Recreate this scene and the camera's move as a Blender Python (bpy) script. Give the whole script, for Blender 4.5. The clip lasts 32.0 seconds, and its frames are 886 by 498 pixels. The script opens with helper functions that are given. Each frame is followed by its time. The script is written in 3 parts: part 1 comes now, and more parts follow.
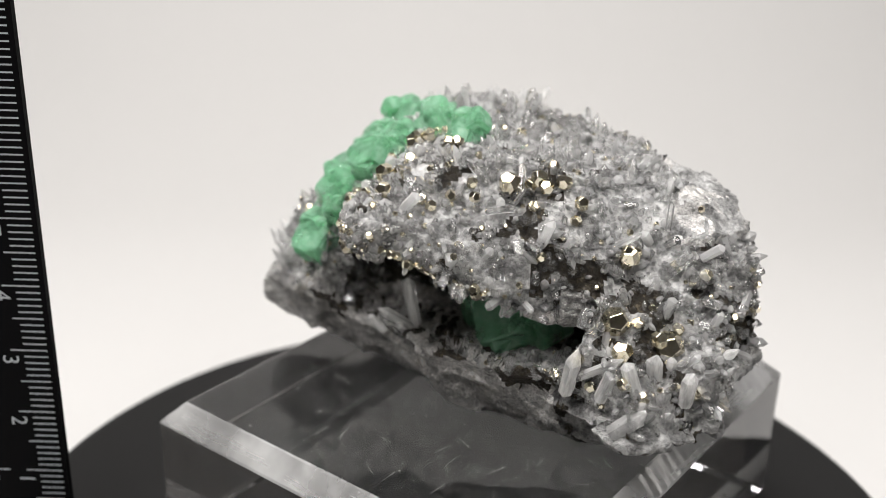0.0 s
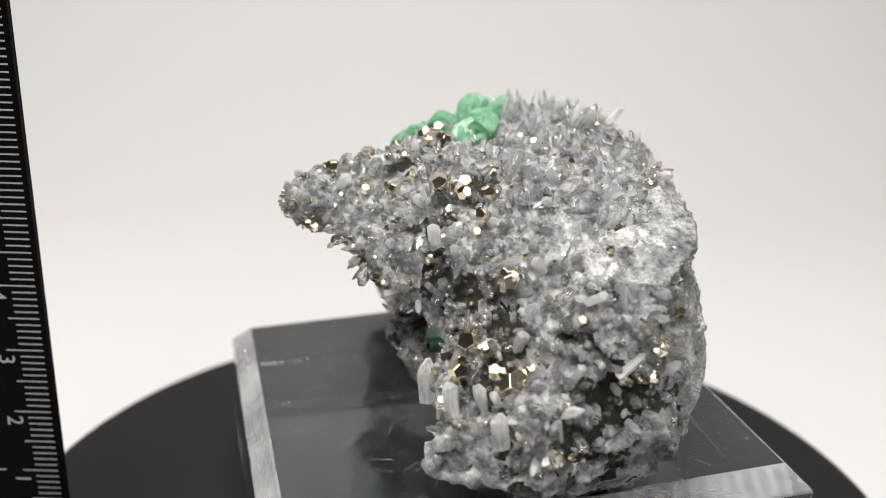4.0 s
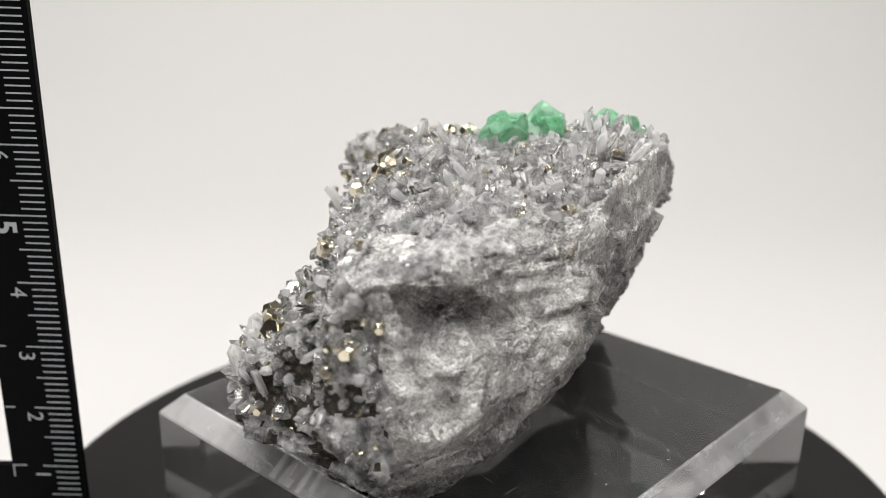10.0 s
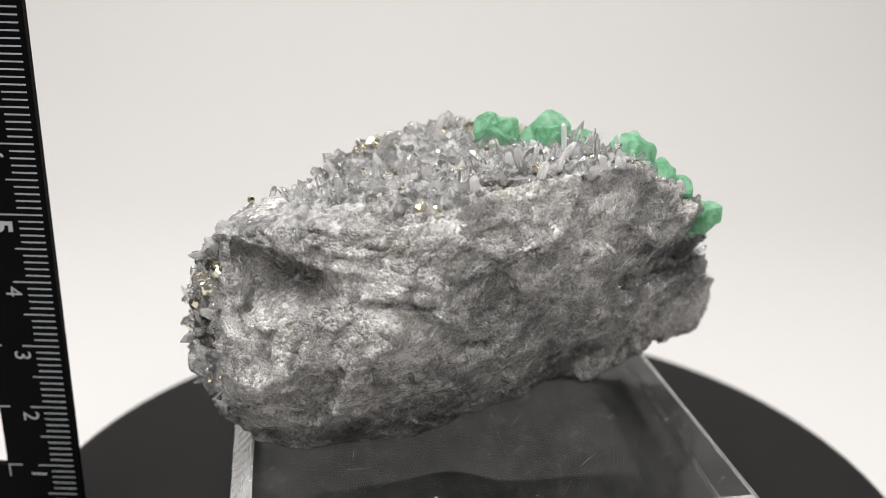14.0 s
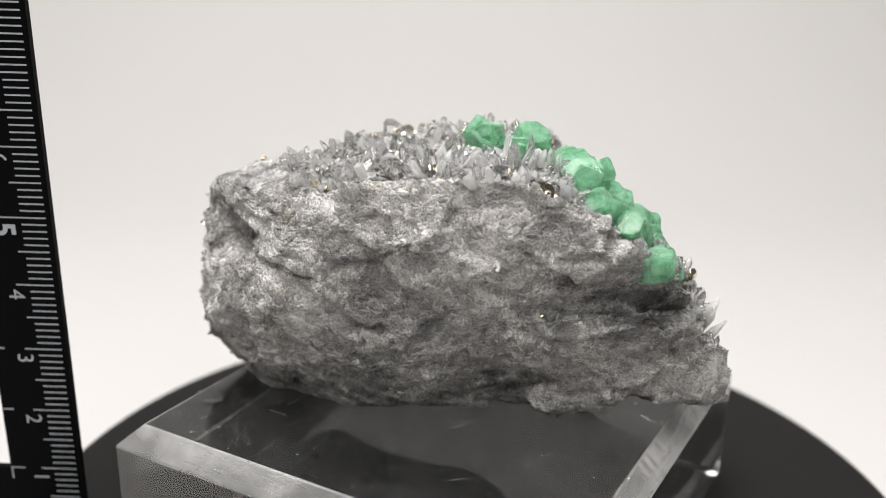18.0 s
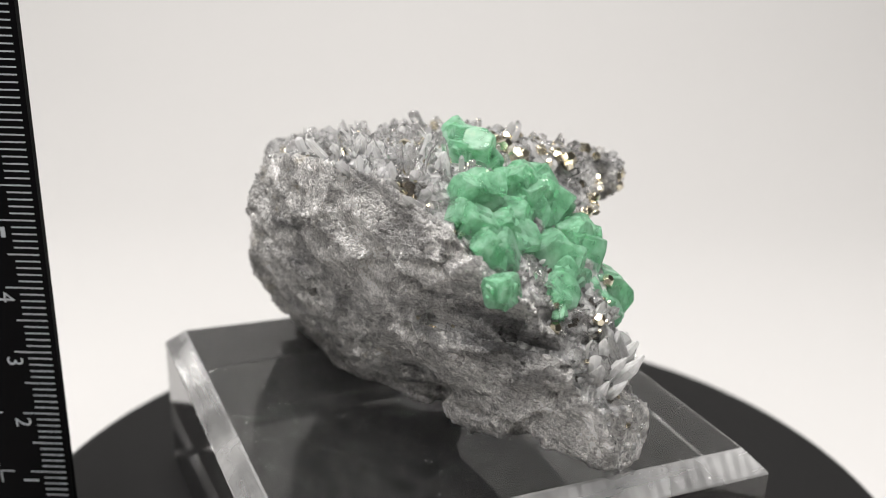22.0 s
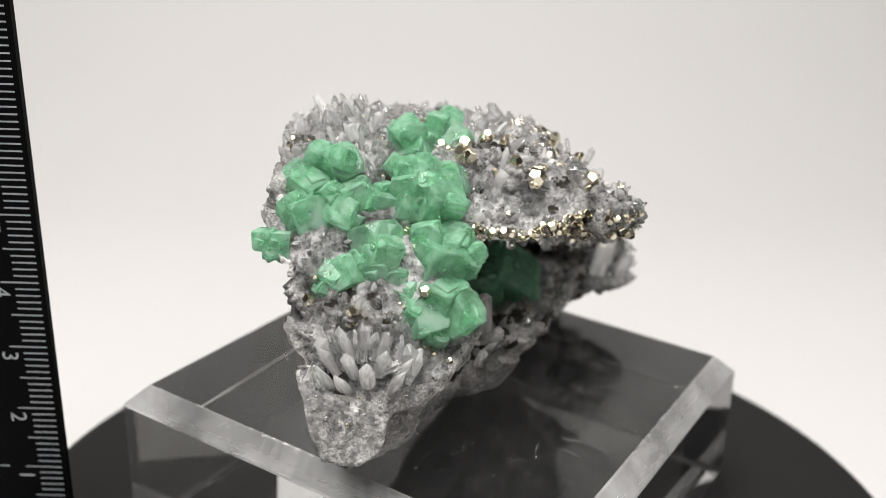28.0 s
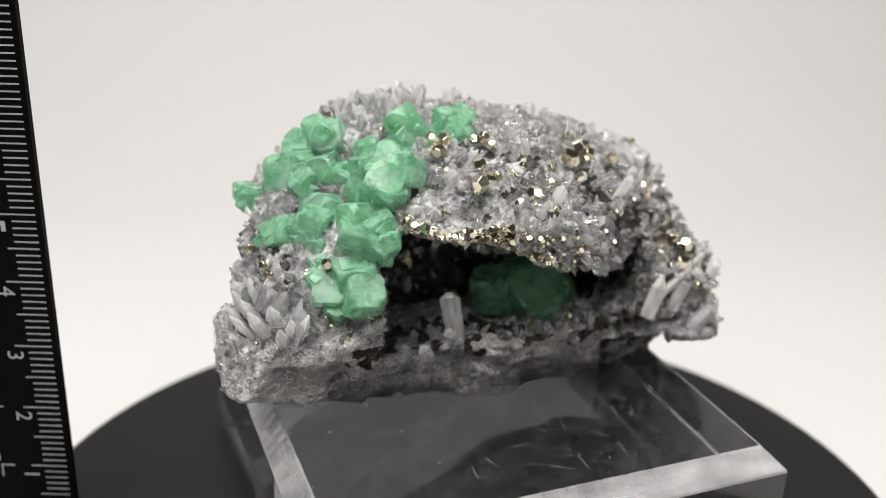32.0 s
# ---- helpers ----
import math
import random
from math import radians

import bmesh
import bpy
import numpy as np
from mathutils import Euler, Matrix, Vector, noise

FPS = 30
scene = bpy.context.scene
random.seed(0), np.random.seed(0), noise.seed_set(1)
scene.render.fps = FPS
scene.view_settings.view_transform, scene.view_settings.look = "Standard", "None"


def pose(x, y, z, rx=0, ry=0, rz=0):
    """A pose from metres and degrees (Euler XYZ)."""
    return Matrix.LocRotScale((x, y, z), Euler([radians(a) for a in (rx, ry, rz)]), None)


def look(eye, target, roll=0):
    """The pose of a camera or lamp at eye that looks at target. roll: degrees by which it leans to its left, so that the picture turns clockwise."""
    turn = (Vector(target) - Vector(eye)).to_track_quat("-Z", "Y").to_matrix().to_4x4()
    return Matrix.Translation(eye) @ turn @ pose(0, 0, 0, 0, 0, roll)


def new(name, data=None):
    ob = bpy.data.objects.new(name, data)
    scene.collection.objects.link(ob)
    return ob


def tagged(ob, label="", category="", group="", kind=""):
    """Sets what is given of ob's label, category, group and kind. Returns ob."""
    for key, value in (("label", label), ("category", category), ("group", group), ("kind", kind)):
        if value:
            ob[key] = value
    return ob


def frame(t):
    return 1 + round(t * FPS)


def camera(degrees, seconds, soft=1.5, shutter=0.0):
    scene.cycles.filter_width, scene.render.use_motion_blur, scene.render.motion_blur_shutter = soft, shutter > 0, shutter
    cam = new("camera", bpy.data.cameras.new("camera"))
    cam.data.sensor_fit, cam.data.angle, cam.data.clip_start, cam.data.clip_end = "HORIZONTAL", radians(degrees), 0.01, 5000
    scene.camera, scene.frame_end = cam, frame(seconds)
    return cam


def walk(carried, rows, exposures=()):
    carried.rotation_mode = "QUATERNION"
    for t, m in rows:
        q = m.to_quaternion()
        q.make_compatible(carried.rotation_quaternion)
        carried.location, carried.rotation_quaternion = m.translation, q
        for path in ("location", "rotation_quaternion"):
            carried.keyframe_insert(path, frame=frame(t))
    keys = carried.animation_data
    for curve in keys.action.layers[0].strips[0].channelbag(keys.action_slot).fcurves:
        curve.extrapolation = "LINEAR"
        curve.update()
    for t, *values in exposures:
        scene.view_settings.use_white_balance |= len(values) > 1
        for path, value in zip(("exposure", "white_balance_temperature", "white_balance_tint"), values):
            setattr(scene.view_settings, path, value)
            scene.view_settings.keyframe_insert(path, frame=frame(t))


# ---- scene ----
cam = camera(47.13, 32.0, soft=0.5)

# ---- the camera: held almost still, with a slow sway of its head ----
CM = 0.01
EYE = (-0.334 * CM, -14.0 * CM, 9.94 * CM)
STAND = pose(*EYE, 90 - 20.69, 0, 0) @ pose(0, 0, 0, 0, 0, 1.34)
SWAY = [
    (0.0, 0.0, 0.0), (0.5, -0.073, 0.015), (1.0, -0.114, 0.012), (1.5, -0.14, 0.0), (2.0, -0.202, 0.0),
    (2.5, -0.28, 0.0), (3.0, -0.296, 0.0), (3.5, -0.25, 0.0), (5.5, 0.02, -0.099), (6.0, 0.156, -0.117),
    (6.5, 0.229, -0.129), (7.0, 0.27, -0.141), (7.5, 0.302, -0.147), (8.0, 0.318, -0.147), (8.5, 0.307, -0.159),
    (9.0, 0.333, -0.184), (9.5, 0.5, -0.184), (10.0, 0.765, -0.153), (10.5, 1.05, -0.123), (11.0, 1.242, -0.098),
    (11.5, 1.211, -0.092), (12.0, 1.029, -0.116), (12.5, 0.847, -0.147), (13.0, 0.706, -0.172), (13.5, 0.603, -0.19),
    (14.0, 0.556, -0.202), (14.5, 0.561, -0.22), (16.5, 0.624, -0.099), (17.0, 0.68, -0.099), (17.5, 0.696, -0.08),
    (18.0, 0.701, -0.037), (18.5, 0.706, -0.006), (19.0, 0.68, 0.012), (19.5, 0.614, 0.036), (20.0, 0.52, 0.054),
    (20.5, 0.416, 0.073), (21.0, 0.328, 0.104), (21.5, 0.255, 0.122), (22.0, 0.198, 0.11), (22.5, 0.161, 0.085),
    (23.0, 0.14, 0.048), (23.5, 0.156, 0.012), (24.0, 0.203, -0.012), (24.5, 0.229, -0.049), (25.0, 0.219, -0.098),
    (25.5, 0.209, -0.147), (27.5, -0.041, -0.196), (28.0, -0.041, -0.196), (28.5, -0.036, -0.196), (29.0, -0.031, -0.19),
    (29.5, -0.057, -0.177), (30.0, -0.104, -0.165), (30.5, -0.099, -0.165), (31.0, -0.01, -0.184), (31.5, 0.11, -0.202),
    (32.0, 0.209, -0.22)]
walk(cam, [(t, STAND @ pose(0, 0, 0, 0, yaw, 0) @ pose(0, 0, 0, tip, 0, 0)) for t, yaw, tip in SWAY])
cam.data.dof.use_dof = True
cam.data.dof.focus_distance = 12.9 * CM
cam.data.dof.aperture_fstop = 18.0

# the turntable's angle, in degrees, along the clip
SPIN = [(0, 0.0), (1, -9.61), (2, -18.99), (3, -28.37), (3.5, -33.0), (5.5, -52.01), (6.5, -61.64), (8, -76.21),
        (9, -85.54), (10, -94.6), (11, -103.63), (12, -113.38), (13, -122.96), (14, -132.35), (14.5, -137.0),
        (16.5, -155.71), (18, -169.79), (20, -188.51), (22, -207.24), (24, -226.19), (25.5, -240.42), (27.5, -259.27),
        (29, -273.08), (30.5, -286.92), (32, -300.46)]


# ---- world and lamps ----
def make_light():
    world = bpy.data.worlds.new("studio")
    world.use_nodes = True
    world.node_tree.nodes["Background"].inputs[0].default_value = (1.0, 0.96, 0.91, 1)
    world.node_tree.nodes["Background"].inputs[1].default_value = 0.02
    scene.world = world
    for name, eye, target, size, watts, tone in (
            ("softbox_top", (-9, 0, 66), (0, 2, 3), 36, 4.6, (1.0, 0.97, 0.95)),
            ("softbox_front", (-12, -30, 52), (0, 0, 4), 31, 2.35, (1.0, 0.97, 0.95)),
            # unseen side lamp, added to put more highlights on the crystals
            ("side_fill", (36, -12, 40), (0, 0, 4), 20, 0.55, (1.0, 0.97, 0.95))):
        data = bpy.data.lights.new(name, "AREA")
        data.shape, data.size, data.energy, data.color = "SQUARE", size * CM, watts, tone
        ob = new(name, data)
        ob.matrix_world = look([c * CM for c in eye], [c * CM for c in target])
    scene.view_settings.exposure = 0.0


make_light()


# ---- materials ----
def material(name):
    m = bpy.data.materials.new(name)
    m.use_nodes = True
    nt = m.node_tree
    return m, nt, nt.nodes["Principled BSDF"]


def node(nt, kind, **values):
    n = nt.nodes.new(kind)
    for key, value in values.items():
        n.inputs[key.replace("_", " ")].default_value = value
    return n


def noise_tex(nt, coord, scale, detail=6.0, rough=0.6):
    n = node(nt, "ShaderNodeTexNoise", Scale=scale, Detail=detail, Roughness=rough)
    nt.links.new(coord, n.inputs["Vector"])
    return n.outputs["Fac"]


def ramp(nt, fac, stops):
    n = nt.nodes.new("ShaderNodeValToRGB")
    cr = n.color_ramp
    while len(cr.elements) < len(stops):
        cr.elements.new(0.5)
    for e, (pos, col) in zip(cr.elements, stops):
        e.position, e.color = pos, (*col, 1) if len(col) == 3 else col
    nt.links.new(fac, n.inputs["Fac"])
    return n.outputs["Color"]


def blend(nt, fac, a, b, mode="MIX"):
    n = nt.nodes.new("ShaderNodeMix")
    n.data_type, n.blend_type = "RGBA", mode
    for sock, v in ((n.inputs[0], fac), (n.inputs[6], a), (n.inputs[7], b)):
        if hasattr(v, "is_linked"):
            nt.links.new(v, sock)
        else:
            sock.default_value = v if not isinstance(v, tuple) else (*v, 1)
    return n.outputs[2]


def bumped(nt, bsdf, height, strength, distance):
    n = node(nt, "ShaderNodeBump", Strength=strength, Distance=distance)
    nt.links.new(height, n.inputs["Height"])
    nt.links.new(n.outputs["Normal"], bsdf.inputs["Normal"])


def place(nt):
    return nt.nodes.new("ShaderNodeTexCoord").outputs["Object"]


def rock_material():
    m, nt, b = material("gangue_rock")
    co = place(nt)
    big = noise_tex(nt, co, 75, 5, 0.55)
    mid = noise_tex(nt, co, 240, 6, 0.6)
    fine = noise_tex(nt, co, 3200, 3, 0.6)
    stretch = nt.nodes.new("ShaderNodeMapping")
    stretch.inputs["Scale"].default_value = (0.55, 0.8, 1.7)
    stretch.inputs["Rotation"].default_value = (0.25, -0.35, 0.35)
    nt.links.new(co, stretch.inputs["Vector"])
    bands = noise_tex(nt, stretch.outputs["Vector"], 130, 7, 0.62)
    grey = ramp(nt, bands, [(0.37, (0.11, 0.11, 0.112)), (0.46, (0.30, 0.294, 0.286)), (0.55, (0.48, 0.469, 0.452)), (0.65, (0.72, 0.705, 0.69))])
    pale = ramp(nt, mid, [(0.35, (0.36, 0.35, 0.34)), (0.50, (0.56, 0.545, 0.527)), (0.63, (0.82, 0.803, 0.783))])
    col = blend(nt, ramp(nt, big, [(0.42, (0.05,) * 3), (0.58, (0.9,) * 3)]), grey, pale)
    # flakes with their own tone, edges crisp
    warp = nt.nodes.new("ShaderNodeVectorMath")
    warp.operation = "MULTIPLY_ADD"
    push = node(nt, "ShaderNodeTexNoise", Scale=160.0, Detail=4.0)
    nt.links.new(co, push.inputs["Vector"])
    nt.links.new(push.outputs["Color"], warp.inputs[0])
    warp.inputs[1].default_value = (0.006, 0.006, 0.006)
    nt.links.new(co, warp.inputs[2])
    flakes = []
    for scale in (260, 1250):
        chips = nt.nodes.new("ShaderNodeTexVoronoi")
        chips.inputs["Scale"].default_value = scale
        nt.links.new(warp.outputs[0], chips.inputs["Vector"])
        flake = nt.nodes.new("ShaderNodeSeparateColor")
        nt.links.new(chips.outputs["Color"], flake.inputs[0])
        flakes.append(flake)
    col = blend(nt, 1.0, col, ramp(nt, flakes[0].outputs[0], [(0.0, (0.80,) * 3), (0.6, (1.0,) * 3), (1.0, (1.25,) * 3)]), "MULTIPLY")
    col = blend(nt, 1.0, col, ramp(nt, flakes[1].outputs[0], [(0.0, (0.62,) * 3), (0.25, (0.9,) * 3), (0.8, (1.05,) * 3), (0.92, (1.25,) * 3), (1.0, (1.7,) * 3)]), "MULTIPLY")
    col = blend(nt, 1.0, col, ramp(nt, fine, [(0.36, (0.82,) * 3), (0.62, (1.55,) * 3)]), "MULTIPLY")
    rust = noise_tex(nt, co, 110, 6, 0.75)
    col = blend(nt, ramp(nt, rust, [(0.59, (0,) * 3), (0.70, (0.6,) * 3)]), col, (0.36, 0.30, 0.16))
    nt.links.new(col, b.inputs["Base Color"])
    nt.links.new(ramp(nt, flakes[1].outputs[1], [(0.0, (0.65,) * 3), (0.75, (0.45,) * 3), (1.0, (0.14,) * 3)]), b.inputs["Roughness"])
    total = fine
    for more, amount in ((mid, 1.1), (flakes[0].outputs[1], 0.3), (flakes[1].outputs[2], 0.25), (chips.outputs["Distance"], -0.7)):
        add = nt.nodes.new("ShaderNodeMath")
        add.operation = "MULTIPLY_ADD"
        add.inputs[1].default_value = amount
        nt.links.new(more, add.inputs[0]), nt.links.new(total, add.inputs[2])
        total = add.outputs[0]
    bumped(nt, b, total, 0.9, 0.0009)
    return m


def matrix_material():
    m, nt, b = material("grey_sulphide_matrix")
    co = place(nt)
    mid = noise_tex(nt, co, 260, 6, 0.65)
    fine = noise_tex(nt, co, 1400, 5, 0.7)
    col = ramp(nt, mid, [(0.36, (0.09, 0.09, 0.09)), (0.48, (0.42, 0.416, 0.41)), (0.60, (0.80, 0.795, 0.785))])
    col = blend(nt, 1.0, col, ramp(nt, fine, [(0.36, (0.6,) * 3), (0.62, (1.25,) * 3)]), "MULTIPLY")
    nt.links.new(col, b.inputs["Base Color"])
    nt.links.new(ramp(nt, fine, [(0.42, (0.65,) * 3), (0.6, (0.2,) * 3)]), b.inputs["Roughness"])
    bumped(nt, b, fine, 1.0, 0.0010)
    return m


# dark sulphide of flank and patches; also paints shade into the cave walls
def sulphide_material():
    m, nt, b = material("sulphide_and_cave_shade")
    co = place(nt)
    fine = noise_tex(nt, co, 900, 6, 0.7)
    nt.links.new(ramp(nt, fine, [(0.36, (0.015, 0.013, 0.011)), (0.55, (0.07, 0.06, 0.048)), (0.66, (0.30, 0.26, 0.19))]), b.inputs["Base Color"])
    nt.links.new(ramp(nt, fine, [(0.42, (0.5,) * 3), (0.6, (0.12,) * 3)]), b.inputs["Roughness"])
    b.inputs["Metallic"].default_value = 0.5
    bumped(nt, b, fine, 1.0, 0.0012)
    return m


def cloudy_mix(nt, b, fac, tint, share):
    """Clear crystal b with light that scatters on inner clouds; fac says how cloudy."""
    deep = nt.nodes.new("ShaderNodeBsdfTranslucent")
    veil = nt.nodes.new("ShaderNodeBsdfDiffuse")
    for n in (deep, veil):
        if isinstance(tint, tuple):
            n.inputs["Color"].default_value = (*tint, 1)
        else:
            nt.links.new(tint, n.inputs["Color"])
    glow = nt.nodes.new("ShaderNodeMixShader")
    glow.inputs[0].default_value = share
    nt.links.new(deep.outputs[0], glow.inputs[1]), nt.links.new(veil.outputs[0], glow.inputs[2])
    mix = nt.nodes.new("ShaderNodeMixShader")
    nt.links.new(fac, mix.inputs[0])
    nt.links.new(b.outputs[0], mix.inputs[1]), nt.links.new(glow.outputs[0], mix.inputs[2])
    nt.links.new(mix.outputs[0], nt.nodes["Material Output"].inputs["Surface"])


def quartz_material():
    m, nt, b = material("clear_quartz")
    info = nt.nodes.new("ShaderNodeObjectInfo")
    geo = nt.nodes.new("ShaderNodeNewGeometry")
    add = nt.nodes.new("ShaderNodeMath")
    add.operation = "ADD"
    nt.links.new(info.outputs["Random"], add.inputs[0]), nt.links.new(geo.outputs["Random Per Island"], add.inputs[1])
    wrap = nt.nodes.new("ShaderNodeMath")
    wrap.operation = "FRACT"
    nt.links.new(add.outputs[0], wrap.inputs[0])
    pick = wrap.outputs[0]
    b.inputs["Base Color"].default_value = (0.985, 0.985, 0.98, 1)
    b.inputs["Transmission Weight"].default_value = 1.0
    nt.links.new(ramp(nt, pick, [(0.0, (0.0,) * 3), (1.0, (0.08,) * 3)]), b.inputs["Roughness"])
    b.inputs["IOR"].default_value = 1.54
    cloudy_mix(nt, b, ramp(nt, pick, [(0.0, (0.05,) * 3), (0.5, (0.14,) * 3), (0.8, (0.30,) * 3), (1.0, (0.6,) * 3)]), (0.99, 0.99, 0.985), 0.4)
    return m


def milky_material():
    m, nt, b = material("milky_quartz")
    co = place(nt)
    b.inputs["Base Color"].default_value = (0.985, 0.985, 0.98, 1)
    b.inputs["Transmission Weight"].default_value = 1.0
    b.inputs["Roughness"].default_value, b.inputs["IOR"].default_value = 0.08, 1.54
    cloudy_mix(nt, b, ramp(nt, noise_tex(nt, co, 1.2, 4, 0.6), [(0.35, (0.36,) * 3), (0.65, (0.74,) * 3)]), (0.99, 0.99, 0.98), 0.5)
    return m


def fluorite_material():
    m, nt, b = material("green_fluorite")
    co = place(nt)
    cloud = noise_tex(nt, co, 1.3, 4, 0.5)
    nt.links.new(ramp(nt, cloud, [(0.3, (0.72, 1.0, 0.83)), (0.5, (0.82, 1.0, 0.89)), (0.72, (0.93, 1.0, 0.96))]), b.inputs["Base Color"])
    b.inputs["Transmission Weight"].default_value = 1.0
    b.inputs["IOR"].default_value = 1.43
    nt.links.new(ramp(nt, noise_tex(nt, co, 2.5, 5, 0.6), [(0.4, (0.0,) * 3), (0.65, (0.06,) * 3)]), b.inputs["Roughness"])
    # shallow growth steps on the faces
    steps = nt.nodes.new("ShaderNodeTexVoronoi")
    steps.distance = "CHEBYCHEV"
    steps.inputs["Scale"].default_value = 3.2
    nt.links.new(co, steps.inputs["Vector"])
    sep = nt.nodes.new("ShaderNodeSeparateColor")
    nt.links.new(steps.outputs["Color"], sep.inputs[0])
    bumped(nt, b, sep.outputs[0], 0.15, 0.03)
    tint = ramp(nt, cloud, [(0.3, (0.44, 1.0, 0.62)), (0.7, (0.66, 1.0, 0.78))])
    cloudy_mix(nt, b, ramp(nt, cloud, [(0.35, (0.24,) * 3), (0.65, (0.46,) * 3)]), tint, 0.55)
    return m


def pyrite_material():
    m, nt, b = material("brassy_pyrite")
    co = place(nt)
    tone = noise_tex(nt, co, 1.5, 3, 0.5)
    nt.links.new(ramp(nt, tone, [(0.3, (0.70, 0.63, 0.46)), (0.7, (0.92, 0.87, 0.73))]), b.inputs["Base Color"])
    b.inputs["Metallic"].default_value = 1.0
    b.inputs["Roughness"].default_value = 0.15
    return m


def acrylic_material():
    m, nt, b = material("clear_acrylic")
    b.inputs["Base Color"].default_value = (0.97, 0.98, 0.98, 1)
    b.inputs["IOR"].default_value = 1.49
    co = place(nt)
    haze = noise_tex(nt, co, 60, 5, 0.6)
    nt.links.new(ramp(nt, haze, [(0.3, (0.996,) * 3), (0.7, (0.985,) * 3)]), b.inputs["Transmission Weight"])
    nt.links.new(ramp(nt, haze, [(0.4, (0.0,) * 3), (0.8, (0.05,) * 3)]), b.inputs["Roughness"])
    return m


def frosted_acrylic():
    m, nt, b = material("sawn_acrylic_edge")
    b.inputs["Base Color"].default_value = (0.93, 0.93, 0.92, 1)
    co = place(nt)
    wave = nt.nodes.new("ShaderNodeMapping")
    wave.inputs["Scale"].default_value = (0.05, 0.05, 1)
    nt.links.new(co, wave.inputs["Vector"])
    streak = noise_tex(nt, wave.outputs["Vector"], 700, 4, 0.6)
    nt.links.new(ramp(nt, streak, [(0.3, (0.10,) * 3), (0.7, (0.34,) * 3)]), b.inputs["Roughness"])
    saw = nt.nodes.new("ShaderNodeTexWave")
    saw.inputs["Scale"].default_value = 140
    saw.inputs["Distortion"].default_value = 9
    saw.inputs["Detail Scale"].default_value = 0.3
    nt.links.new(co, saw.inputs["Vector"])
    bumped(nt, b, saw.outputs["Fac"], 0.12, 0.0006)
    nt.links.new(ramp(nt, noise_tex(nt, co, 60, 4, 0.6), [(0.35, (0.85,) * 3), (0.65, (0.55,) * 3)]), b.inputs["Transmission Weight"])
    b.inputs["IOR"].default_value = 1.49
    return m


def plain(name, colour, rough, grain=0.0, scale=300, metallic=0.0):
    m, nt, b = material(name)
    co = place(nt)
    f = noise_tex(nt, co, scale, 5, 0.6)
    lo = tuple(c * 0.9 for c in colour)
    hi = tuple(min(1, c * 1.08) for c in colour)
    nt.links.new(ramp(nt, f, [(0.3, lo), (0.7, hi)]), b.inputs["Base Color"])
    b.inputs["Roughness"].default_value, b.inputs["Metallic"].default_value = rough, metallic
    if grain:
        bumped(nt, b, f, grain, 0.0003)
    return m


ROCK, QUARTZ, FLUORITE, PYRITE = rock_material(), quartz_material(), fluorite_material(), pyrite_material()
MILKY, MATRIX, SULPHIDE_SHADE = milky_material(), matrix_material(), sulphide_material()
ACRYLIC, FROSTED = acrylic_material(), frosted_acrylic()
BLACK = plain("matt_black_plastic", (0.010, 0.0098, 0.0098), 0.6, 0.15, 1500)
BLACK.node_tree.nodes["Principled BSDF"].inputs["Specular IOR Level"].default_value = 0.22
RULER_BLACK = plain("black_ruler_plastic", (0.0022, 0.0022, 0.0026), 0.6, 0.05, 400)
RULER_BLACK.node_tree.nodes["Principled BSDF"].inputs["Specular IOR Level"].default_value = 0.05
INK = plain("white_print", (0.37, 0.39, 0.41), 0.6)
PAPER = plain("white_paper", (0.665, 0.656, 0.643), 0.9, 0.05, 2500)
WALL = plain("grey_wall_paint", (0.30, 0.29, 0.28), 0.9, 0.05, 60)
CRACK = plain("pale_inner_crack", (0.66, 0.95, 0.78), 0.25)
DUST = plain("pale_dust", (0.75, 0.75, 0.73), 0.9)


# ---- building helpers ----
def mesh_of(name, verts, faces, mat, smooth=False):
    me = bpy.data.meshes.new(name)
    me.from_pydata([tuple(v) for v in verts], [], [tuple(f) for f in faces])
    me.materials.append(mat)
    if smooth:
        me.polygons.foreach_set("use_smooth", [True] * len(me.polygons))
    me.update()
    return me


def part(name, bm, mat, parent=None, label=""):
    """One bmesh (or mesh) as one object under its thing."""
    if isinstance(bm, bpy.types.Mesh):
        me = bm
    else:
        me = bpy.data.meshes.new(name)
        bm.to_mesh(me)
        bm.free()
        me.materials.append(mat)
    ob = new(name, me)
    if parent:
        ob.parent = parent
    return tagged(ob, label)


def box(size, at=(0, 0, 0), bevel=0.0, segments=2):
    bm = bmesh.new()
    bmesh.ops.create_cube(bm, size=1)
    for v in bm.verts:
        v.co = Vector([at[i] + v.co[i] * size[i] for i in range(3)])
    if bevel:
        bmesh.ops.bevel(bm, geom=bm.edges[:], offset=bevel, segments=segments, affect="EDGES", profile=0.5)
    return bm


def lathe(profile, steps=160):
    """A solid of revolution round z from (radius, height) pairs, closed at both ends."""
    verts, faces = [], []
    for r, z in profile:
        for k in range(steps):
            a = 2 * math.pi * k / steps
            verts.append((r * math.cos(a), r * math.sin(a), z))
    n = len(profile)
    for i in range(n - 1):
        for k in range(steps):
            a, b = i * steps + k, i * steps + (k + 1) % steps
            faces.append((a, b, b + steps, a + steps))
    faces.append(tuple(reversed(range(steps))))
    faces.append(tuple(range((n - 1) * steps, n * steps)))
    return verts, faces


# ---- the set: table sweep, walls, ceiling ----
FLOOR_Z = -3.2 * CM


